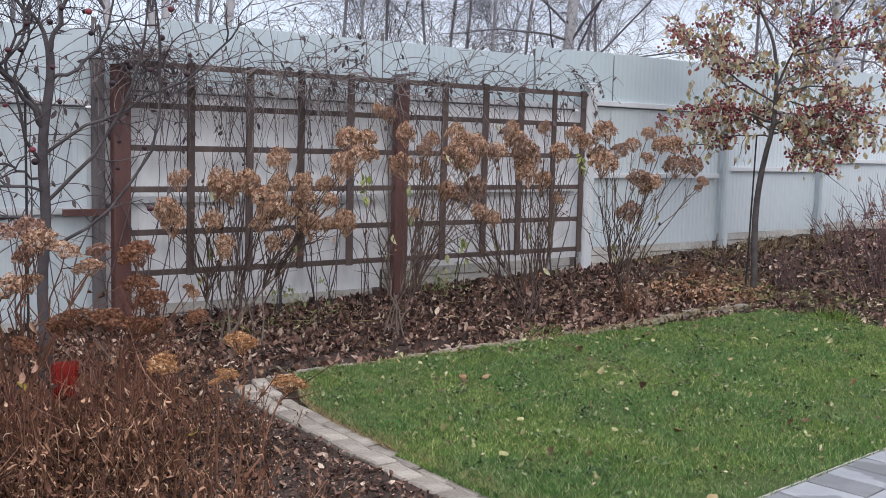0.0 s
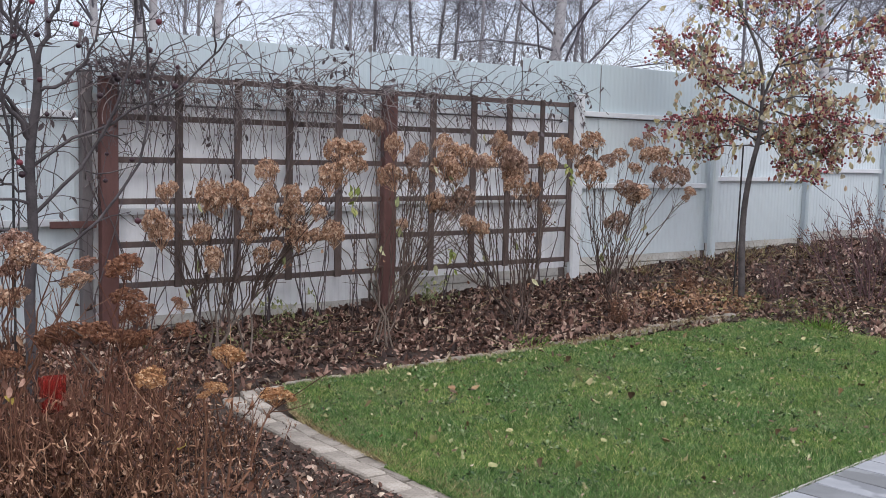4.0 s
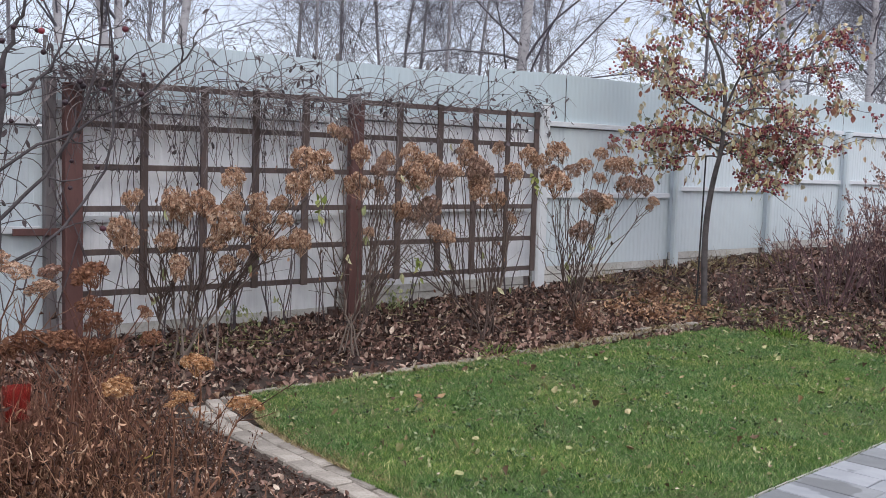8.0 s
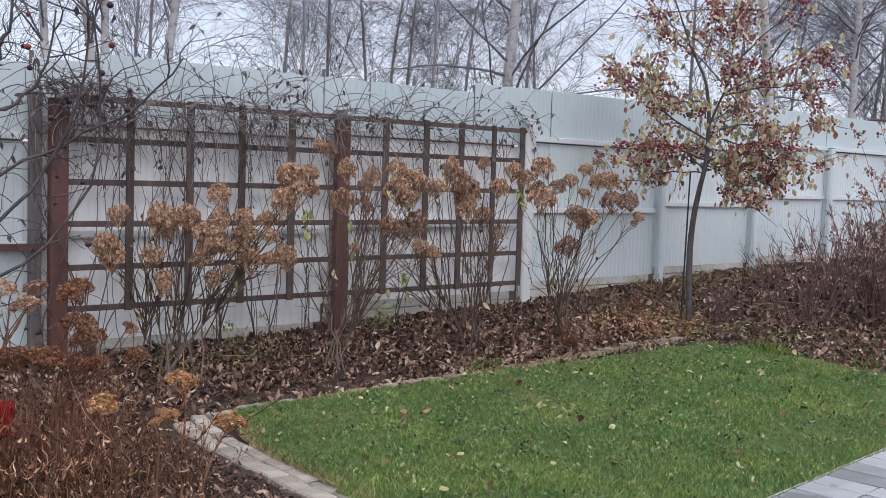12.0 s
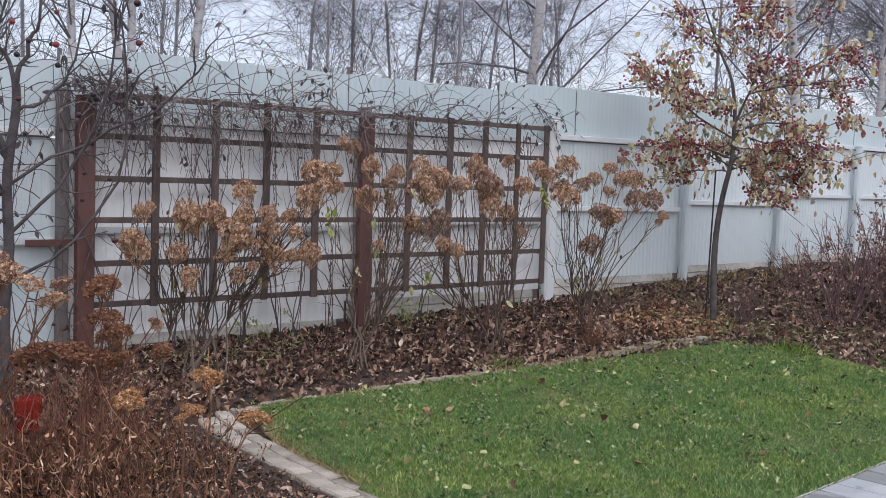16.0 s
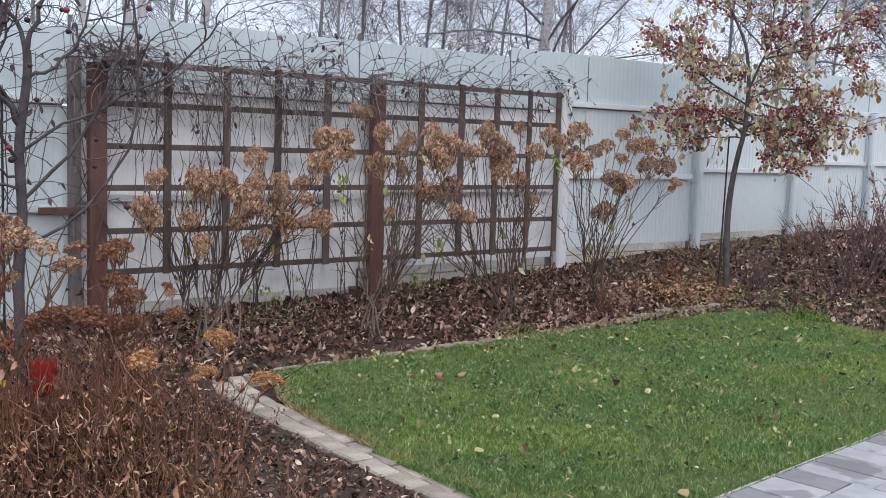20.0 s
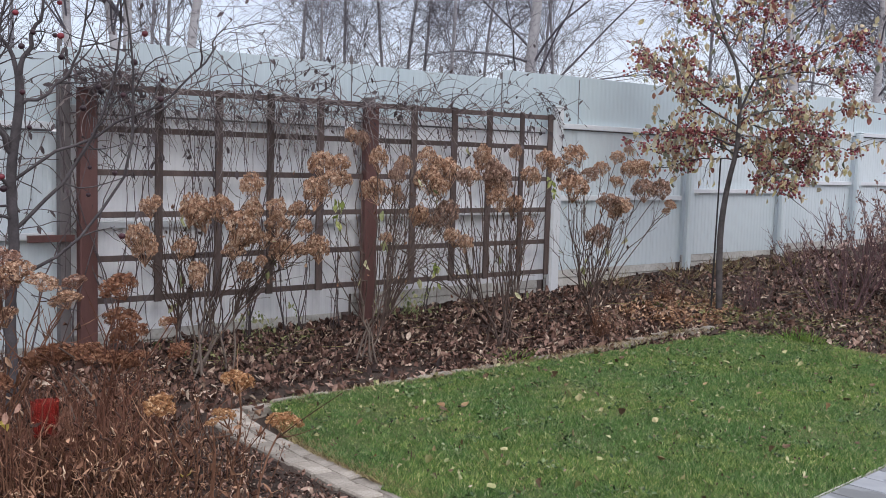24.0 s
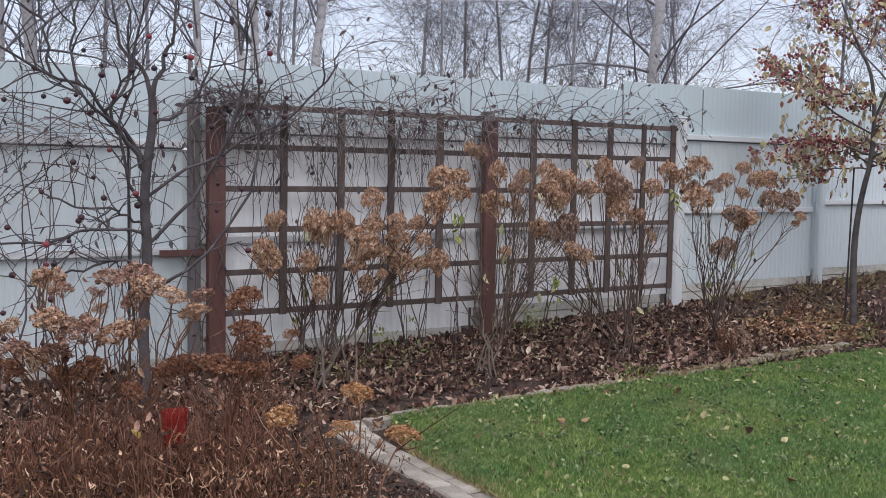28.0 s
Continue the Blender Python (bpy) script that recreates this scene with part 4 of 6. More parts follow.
# ---- hydrangeas ----
def head_mesh(seed, mat):
    """A dried flower head, of radius 1: a flat-bottomed dome of a dozen tufts of papery florets on fanned stalks."""
    rng = np.random.default_rng(seed)
    tufts, each = 22, 32
    k = np.arange(tufts) + 0.5
    up = 1 - k / tufts * 1.12
    turn = k * 2.39996 + seed
    wide = np.sqrt(np.maximum(1 - up ** 2, 0.0))
    mid = np.stack([np.cos(turn) * wide, np.sin(turn) * wide, up], -1) * rng.uniform(0.62, 0.86, tufts)[:, None]
    vs, fs = [], []
    for q in range(tufts):
        r = rng.uniform(0.18, 0.31)
        for _ in range(each):
            n = rng.normal(0, 1, 3) + mid[q] * 1.1
            n /= np.linalg.norm(n)
            p0 = (mid[q] + n * r * rng.uniform(0.7, 1.1)) * np.array([1, 1, 0.92])
            n = n + rng.normal(0, 0.4, 3)
            n /= np.linalg.norm(n)
            a = np.cross(n, rng.normal(0, 1, 3))
            a /= np.linalg.norm(a)
            b = np.cross(n, a)
            size, cup = rng.uniform(0.060, 0.118), rng.uniform(-0.1, 0.6)
            base = len(vs)
            vs.append(p0)
            for h in range(4):
                d = a * math.cos(h * 1.571) + b * math.sin(h * 1.571)
                e = np.cross(n, d)
                vs += [p0 + d * size * 0.6 + e * size * 0.42 + n * size * cup * 0.5, p0 + d * size + n * size * cup * rng.uniform(0.3, 1.5), p0 + d * size * 0.6 - e * size * 0.42 + n * size * cup * 0.6]
                fs.append((base, base + 3 * h + 1, base + 3 * h + 2, base + 3 * h + 3))
    low = np.tile(np.array([[0, 0, -0.75]]), (tufts, 1)) + rng.normal(0, 0.03, (tufts, 3))
    bend = mid * np.array([0.62, 0.62, 0.5]) + low * np.array([0.3, 0.3, 0.55])
    tv, tf = tubes([(np.stack([low, bend, mid], 1), np.full((tufts, 3), 0.018))], 3)
    fs = np.concatenate([np.array(fs), tf + len(vs)])
    return raw_mesh("flower_head", np.concatenate([np.array(vs), tv]), fs, mat)


HEADS = {k: [head_mesh(40 + i + 10 * j, m) for i in range(6)]
         for j, (k, m) in enumerate((("tan", M_PETAL), ("gold", M_PETAL_GOLD), ("pink", M_PETAL_PINK), ("rust", M_PETAL_RUST), ("faded", M_PETAL_FADED)))}


def stem_mesh(rng, pts, r0, r1, twigs=4, mat=M_STEM):
    pts = np.asarray(pts)[None]
    batches = []
    if twigs:
        s, d, _ = side_shoots(rng, pts, twigs, 0.25, 0.95, rng.uniform(0.4, 0.9, twigs))
        ln = rng.uniform(0.06, 0.30, twigs)
        batches.append((grow(rng, s, d, ln, 4, 0.12, 0.12), taper(twigs, 4, r1 * 0.9, r1 * 0.5)))
    v, f = tubes([(pts, taper(1, pts.shape[1], r0, r1))], 5)
    return raw_mesh("stem", v, f, mat, True), batches


def bow(a, b, bend, n=7, lead=0.45):
    """An arching stem from a to b that leaves the ground steeply."""
    a, b = np.array(a, float), np.array(b, float)
    c = a + (b - a) * np.array([lead, lead, 0.55]) + np.array(bend)
    t = np.linspace(0, 1, n)[:, None]
    return (1 - t) ** 2 * a + 2 * t * (1 - t) * c + t ** 2 * b


def hydrangea(base, heads, colour, label, seed, extra=10, spread=0.06, withered=26, reach=0.75, rough_colour=None, second=0.15, swell=1.0, squash=1.4, wood=M_STEM, trunk_wood=M_STEM, trunks=5, group="hydrangeas", low_colour=None):
    rng = np.random.default_rng(seed)
    bx, by = base
    bz = float(ground_z(bx, by)) - 0.02
    bush = holder("hydrangea", bx, by, bz, label, "shrub", group)
    tips, twigs = [], []
    xs = np.array([h[0] - bx for h in heads])
    zs = np.array([h[2] - bz for h in heads])
    low_z = float(zs.min())
    # a few thicker stems that fan out from the root
    forks = []
    for k in range(trunks):
        f = (k + rng.uniform(0.2, 0.8)) / trunks
        top = np.array([(xs.min() + (xs.max() - xs.min()) * f) * 0.36, rng.normal(0, 0.07), rng.uniform(0.26, 0.48) * min(zs.max(), 1.3)])
        pts = bow((rng.normal(0, spread), rng.normal(0, spread * 0.6), 0), top, rng.normal(0, 0.02, 3), 6, 0.4)
        pts[1:-1] += rng.normal(0, 0.008, pts[1:-1].shape)
        v, f2 = tubes([(pts[None], taper(1, 6, rng.uniform(0.007, 0.011), 0.0055))], 6)
        part("stem", raw_mesh("stem", v, f2, trunk_wood, True), trunk_wood, bush)
        forks += [pts[3], pts[4], pts[5]]
    forks = np.array(forks)
    more_heads = []
    for hx, hy, hz, r in heads:
        if rng.uniform() < second:
            a = rng.uniform(0, 6.28)
            more_heads.append((hx + math.cos(a) * r * 1.35, hy + rng.normal(0, 0.08), hz + math.sin(a) * r * 1.0, r * rng.uniform(0.6, 0.85)))
    for hx, hy, hz, r in list(heads) + more_heads:
        top = np.array([hx - bx, hy - by, hz - bz])
        gap = np.abs(forks[:, 0] - top[0] * 0.6) + np.maximum(forks[:, 2] - top[2] + 0.25, 0) * 4 + rng.uniform(0, 0.12, len(forks))
        pts = bow(forks[int(np.argmin(gap))], top - np.array([0, 0, r * 0.5]), rng.normal(0, 0.03, 3), 7, 0.42)
        pts[1:-1] += rng.normal(0, 0.016, pts[1:-1].shape)
        tips.append(pts)
        me, more = stem_mesh(rng, pts, rng.uniform(0.0045, 0.0065), 0.0028, 3, wood)
        twigs += more
        part("stem", me, M_STEM, bush)
        kind = colour if rough_colour is None or rng.uniform() > 0.35 else rough_colour
        if low_colour and hz < 0.74:
            kind = low_colour
        head = part("flower_head", HEADS[kind][rng.integers(0, 6)], None, bush, "dried papery flower head",
                    at=pose(top[0], top[1], top[2] - 0.33 * r * squash, rng.uniform(-26, 26), rng.uniform(-26, 26), rng.uniform(0, 360)) @ Matrix.Diagonal((r * swell * rng.uniform(0.9, 1.14), r * swell, r * swell * squash * rng.uniform(0.8, 1.1), 1)))
        head.parent = bush
    for k in range(extra):
        top = np.array([rng.uniform(xs.min() - 0.1, xs.max() + 0.1), rng.normal(0, 0.22), rng.uniform(0.5, 0.98) * zs.max() * reach / 0.75])
        gap = np.abs(forks[:, 0] - top[0] * 0.6) + rng.uniform(0, 0.3, len(forks))
        pts = bow(forks[int(np.argmin(gap))], top, rng.normal(0, 0.04, 3), 7, 0.42)
        pts[1:-1] += rng.normal(0, 0.024, pts[1:-1].shape)
        tips.append(pts)
        me, more = stem_mesh(rng, pts, rng.uniform(0.004, 0.006), 0.0022, 4, M_STEM_PALE if rng.uniform() < 0.2 else wood)
        twigs += more
        part("stem", me, M_STEM, bush)
    v, f = tubes(twigs, 4)
    part("brushwood", raw_mesh("twigs", v, f, wood, True), wood, bush, "thin bare side twigs", kind="stuff")
    allp = np.concatenate(tips)
    pick = allp[rng.integers(0, len(allp), withered)] + rng.normal(0, 0.04, (withered, 3))
    pick[:, 2] = np.maximum(pick[:, 2], 0.1)
    v, f = leaf_cloud(rng, pick, rng.uniform(0.035, 0.075, withered), 0.42, 1.2, 0.6, hang=True, least=1.2)
    part("foliage", raw_mesh("leaves", v, f, M_DRY), M_DRY, bush, "curled withered brown leaves", kind="stuff")
    if seed % 2 == 0:
        g = allp[rng.integers(0, len(allp), 9)] + rng.normal(0, 0.07, (9, 3))
        g[:, 2] = np.maximum(g[:, 2], 0.5)
        v, f = leaf_cloud(rng, g, rng.uniform(0.06, 0.11, 9), 0.5, 0.8, 0.4, hang=True)
        part("late_foliage", raw_mesh("green_leaves", v, f, M_PALEGREEN), M_PALEGREEN, bush, "last pale green leaves", kind="stuff")
    return bush


hydrangea((3.79, 7.25), [(3.89, 6.82, 1.45, 0.10), (3.15, 6.91, 1.29, 0.07), (3.43, 6.86, 1.28, 0.10), (3.69, 6.93, 1.29, 0.11), (3.55, 6.94, 1.21, 0.09), (3.77, 6.77, 1.17, 0.12),
    (4.03, 6.75, 1.29, 0.08), (4.38, 7.00, 1.26, 0.08), (4.10, 6.83, 1.17, 0.09), (3.04, 6.82, 1.11, 0.10), (4.62, 7.05, 1.61, 0.11), (4.46, 6.89, 1.41, 0.11), (4.78, 7.00, 1.50, 0.08),
    (3.12, 6.89, 1.02, 0.10), (3.42, 6.94, 1.01, 0.09), (3.46, 6.80, 0.85, 0.08), (3.90, 6.94, 0.83, 0.08), (4.25, 7.01, 0.95, 0.10), (4.51, 6.91, 0.97, 0.09), (3.30, 6.97, 0.48, 0.05),
    (3.86, 6.95, 1.07, 0.10), (4.02, 6.90, 1.06, 0.08)], "tan",
    "tall hydrangea bush with dried tan flower heads before the trellis", 2, 32, 0.12, 60, trunk_wood=M_STEM_PALE, trunks=9, swell=0.94, second=0.4)
hydrangea((5.02, 7.00), [(4.95, 6.99, 1.81, 0.07), (5.05, 6.91, 1.66, 0.09), (5.21, 7.16, 1.42, 0.12), (5.36, 7.04, 1.35, 0.06), (5.47, 7.12, 1.62, 0.08), (5.75, 7.16, 1.69, 0.11), (5.74, 7.11, 1.52, 0.14),
    (5.98, 7.18, 1.59, 0.13), (5.78, 7.02, 1.44, 0.10), (4.63, 7.14, 0.97, 0.08), (5.60, 7.08, 1.21, 0.10), (5.90, 7.06, 1.23, 0.13), (5.30, 7.00, 1.53, 0.08)], "tan",
    "tall hydrangea bush with dried brown flower heads by the trellis post", 4, 28, 0.06, 50, rough_colour="faded", trunk_wood=M_STEM_PALE, swell=0.92, second=0.45)
hydrangea((6.62, 7.02), [(5.92, 6.83, 0.98, 0.09), (5.78, 6.84, 1.04, 0.08), (5.99, 6.87, 1.55, 0.10), (6.38, 7.09, 1.64, 0.11), (6.36, 6.93, 1.56, 0.13), (6.38, 6.99, 1.45, 0.09), (6.34, 6.89, 1.35, 0.10),
    (6.59, 6.95, 1.30, 0.10), (6.19, 6.92, 1.74, 0.07), (6.56, 6.91, 1.74, 0.06), (5.20, 6.98, 1.02, 0.06), (6.67, 6.83, 1.56, 0.11), (6.93, 6.92, 1.71, 0.10), (7.03, 6.85, 1.64, 0.09), (6.75, 6.91, 1.11, 0.05)], "tan",
    "hydrangea bush with dried brown flower heads near the trellis end", 6, 30, 0.12, 50, rough_colour="faded", trunks=8, swell=0.92, second=0.55)
hydrangea((7.95, 7.15), [(7.27, 6.93, 1.53, 0.11), (7.13, 6.72, 1.75, 0.12), (6.97, 6.58, 1.47, 0.15), (7.24, 6.65, 1.57, 0.09), (7.70, 6.91, 1.63, 0.09), (7.38, 6.52, 1.34, 0.12), (7.54, 6.52, 1.31, 0.12),
    (7.80, 6.81, 1.74, 0.08), (7.80, 6.64, 1.64, 0.11), (8.12, 6.77, 1.65, 0.12), (8.14, 6.74, 1.45, 0.14), (8.32, 6.67, 1.45, 0.12), (7.79, 7.00, 0.99, 0.14),
    (8.37, 6.60, 1.29, 0.07), (7.69, 6.71, 1.51, 0.08)], "tan",
    "spreading hydrangea bush with dried flower heads before the pale fence", 8, 16, 0.05, 40, rough_colour="faded", second=0.4, swell=0.92, squash=1.15, trunks=9)
hydrangea((1.55, 5.35), [(1.32, 5.32, 1.12, 0.08), (1.34, 5.14, 1.08, 0.05), (1.56, 5.18, 1.13, 0.07), (1.74, 5.37, 1.12, 0.08), (1.74, 5.16, 1.09, 0.08), (1.71, 5.28, 1.00, 0.07),
    (1.56, 5.45, 1.03, 0.03), (1.27, 5.05, 0.97, 0.08), (1.39, 5.03, 0.92, 0.09), (1.56, 5.11, 0.88, 0.09), (1.74, 5.38, 0.85, 0.08), (1.25, 5.31, 0.75, 0.08),
    (1.31, 5.12, 0.81, 0.07), (1.46, 5.17, 0.71, 0.08), (1.12, 5.09, 0.84, 0.07), (1.14, 5.23, 0.92, 0.05), (1.81, 5.02, 1.05, 0.07), (2.03, 5.35, 0.92, 0.08),
    (2.11, 5.45, 0.99, 0.06), (1.60, 5.48, 0.94, 0.04), (1.15, 5.37, 0.70, 0.08), (1.41, 5.48, 0.63, 0.07)], "pink",
    "hydrangea with faded pinkish tan flower heads under the bare tree", 7, 10, 0.12, 40, rough_colour="tan", low_colour="rust", wood=M_DRYSTEM, trunk_wood=M_DRYSTEM, second=0.2, swell=1.05, squash=0.8)
hydrangea((2.05, 4.95), [(2.02, 4.66, 1.06, 0.08), (2.08, 4.79, 0.90, 0.08), (2.26, 5.13, 0.76, 0.08), (1.88, 5.04, 0.72, 0.09), (1.96, 4.86, 0.74, 0.09), (1.82, 5.12, 0.67, 0.07),
    (2.13, 4.96, 0.67, 0.08), (1.63, 5.06, 0.61, 0.06), (2.32, 4.80, 0.86, 0.03), (2.34, 4.75, 0.73, 0.05), (2.18, 4.87, 0.69, 0.06)], "rust",
    "low hydrangea with rusty orange-brown dried flower heads", 9, 8, 0.1, 26, low_colour="rust", wood=M_REDSTEM, trunk_wood=M_REDSTEM, second=0.2, swell=1.05, squash=0.8)
hydrangea((1.85, 3.50), [(1.615, 3.38, 0.84, 0.055), (1.92, 3.43, 0.875, 0.06), (2.165, 3.54, 0.68, 0.07), (1.86, 3.42, 0.77, 0.04)], "gold",
    "small hydrangea with golden brown dried flower heads", 11, 0, 0.08, 14, second=0.1, wood=M_DRYSTEM, trunk_wood=M_DRYSTEM, trunks=3, squash=0.78)


# ---- withered perennials ----
def perennial(seed, height, stems, leaves, stem_mat, leaf_mat, label):
    rng = np.random.default_rng(seed)
    plant = holder("withered_perennial", 0, 0, 0, label, "plant", "withered perennials")
    s = np.column_stack([rng.normal(0, 0.10, (stems, 2)), np.full(stems, -0.02)])
    way = np.column_stack([s[:, :2] * 2.2 + rng.normal(0, 0.14, (stems, 2)), np.ones(stems)])
    p = grow(rng, s, way, rng.uniform(0.55, 1.0, stems) * height, 6, 0.07, 0.02)
    for k in range(stems):
        sh, d, _ = side_shoots(rng, p[k:k + 1], 3, 0.35, 1.0, 0.7)
        tw = grow(rng, sh, d, rng.uniform(0.04, 0.15, 3), 3, 0.2, 0.1)
        v, f = tubes([(p[k:k + 1], taper(1, 6, rng.uniform(0.0034, 0.0052), 0.0022)), (tw, taper(3, 3, 0.0019, 0.001))], 4)
        part("stem", raw_mesh("stem", v, f, stem_mat, True), stem_mat, plant)
    a = p.reshape(-1, 3)
    broad = leaves // 3
    pos = a[rng.integers(0, len(a), leaves)] + rng.normal(0, 0.03, (leaves, 3))
    pos[:, 2] = np.maximum(pos[:, 2], 0.03)
    v1, f1 = leaf_cloud(rng, pos[:broad], rng.uniform(0.030, 0.072, broad), 0.34, 0.9, 1.2, hang=True, least=2.1)
    thin = leaves - broad
    way = np.column_stack([rng.normal(0, 1, (thin, 2)), rng.normal(0.1, 0.6, thin)])
    p = grow(rng, pos[broad:], way, 0.022 + 0.055 * rng.uniform(0, 1, thin) ** 1.4, 6, 0.6, -0.5)
    p[..., 2] = np.maximum(p[..., 2], 0.01)
    v, f = tubes([(p, np.array([[0.25, 0.8, 1.0, 0.85, 0.55, 0.2]]) * rng.uniform(0.0018, 0.0062, thin)[:, None])], 3)
    part("foliage", raw_mesh("foliage", np.concatenate([v1, v]), np.concatenate([f1, f + len(v1)]), leaf_mat, True), leaf_mat, plant, "curled withered leaves", kind="stuff")
    return plant


def make_perennials():
    rng = random.Random(17)
    kinds = [perennial(60 + k, (0.50, 0.58, 0.46, 0.64)[k], 20, 520, M_DRYSTEM, M_DRY, "clump of brown withered perennial stems with curled leaves") for k in range(4)]
    reds = [perennial(70 + k, (0.72, 0.62)[k], 30, 110, M_REDSTEM, M_DRY, "clump of upright reddish brown bare stems") for k in range(2)]
    first = set()
    spots = []
    y = 2.15
    while y < 4.9:
        x = 0.35 + rng.uniform(0, 0.15)
        edge = 1.5 if y < 2.9 else (1.72 if y < 3.6 else 2.0)
        while x < edge:
            spots.append((x + rng.uniform(-0.07, 0.07), y + rng.uniform(-0.08, 0.08), kinds[rng.randrange(4)], rng.uniform(0.75, 1.12)))
            x += 0.26
        y += 0.25
    for x, y in ((1.75, 4.7), (1.9, 4.85), (1.62, 4.95), (2.05, 4.75), (1.45, 4.8), (1.3, 4.95), (1.62, 4.5), (1.76, 4.56), (1.70, 4.42), (1.84, 4.62), (2.2, 5.0), (1.75, 5.2), (1.15, 4.8), (2.0, 5.35), (1.0, 5.1), (1.05, 4.55), (1.3, 4.65), (1.5, 4.6), (0.9, 4.75), (1.6, 5.05), (1.25, 5.3)):
        spots.append((x, y, reds[rng.randrange(2)], rng.uniform(0.8, 1.05)))
    for x, y in ((2.55, 5.7), (2.3, 6.0), (2.75, 6.2), (1.7, 5.9), (1.2, 5.8), (2.1, 5.6), (2.5, 5.2), (2.7, 4.9), (0.8, 5.5)):
        spots.append((x, y, kinds[rng.randrange(4)], rng.uniform(0.55, 0.8)))
    for x, y in ((7.72, 6.72), (7.6, 6.85), (9.6, 7.55)):
        spots.append((x, y, kinds[rng.randrange(4)], rng.uniform(0.5, 0.6)))
    for x, y, src, s in spots:
        m = pose(x, y, float(ground_z(x, y)), rng.uniform(-6, 6), rng.uniform(-6, 6), rng.uniform(0, 360))
        if src.name in first:
            ob = copy_thing(src, m)
        else:
            first.add(src.name)
            ob = src
            ob.matrix_basis = m
        ob.scale = (s, s, s)


make_perennials()


# ---- red plastic basket among the stems ----
def make_basket():
    x, y = 1.712, 4.72
    z = float(ground_z(x, y))
    pot = holder("plant_basket", x, y, z, "translucent red plastic plant basket on a stake among dry stems", "basket")
    part("stake", box_bm(0.014, 0.014, 0.47, 0.002, -0.02), M_DRYSTEM, pot, "thin brown stake")
    w, d, h, up = 0.09, 0.04, 0.155, 0.435
    for sx in (-1, 1):
        part("side_panel", box_bm(0.004, d, h, 0.001), M_RED, pot, at=pose(sx * w / 2, 0, up, 0, sx * 3, 0))
    for sy in (-1, 1):
        part("front_panel", box_bm(w - 0.008, 0.004, h * (1.0 if sy > 0 else 0.93), 0.001), M_RED, pot, at=pose(0, sy * (d / 2 - 0.002), up, 0, 2 * sy, 0))
    part("bottom", box_bm(w - 0.01, d - 0.01, 0.004, 0.001), M_RED, pot, at=pose(0, 0, up))
    for k in range(5):
        part("rib", box_bm(0.004, 0.004, h * 0.92, 0.001), M_RED, pot, at=pose(-w / 2 + 0.014 + k * 0.0155, -d / 2 - 0.004, up + 0.002, 0, -2, 0))


make_basket()


# ---- bare crab apple with dark red fruit ----
def limb(points, n=14):
    """A smooth path through a few points."""
    p = np.array(points, float)
    t = np.linspace(0, len(p) - 1, n)
    out = []
    for u in t:
        i = min(int(u), len(p) - 2)
        f = u - i
        p0, p1, p2, p3 = p[max(i - 1, 0)], p[i], p[i + 1], p[min(i + 2, len(p) - 1)]
        out.append(0.5 * (2 * p1 + (p2 - p0) * f + (2 * p0 - 5 * p1 + 4 * p2 - p3) * f * f + (3 * p1 - p0 - 3 * p2 + p3) * f ** 3))
    return np.array(out)


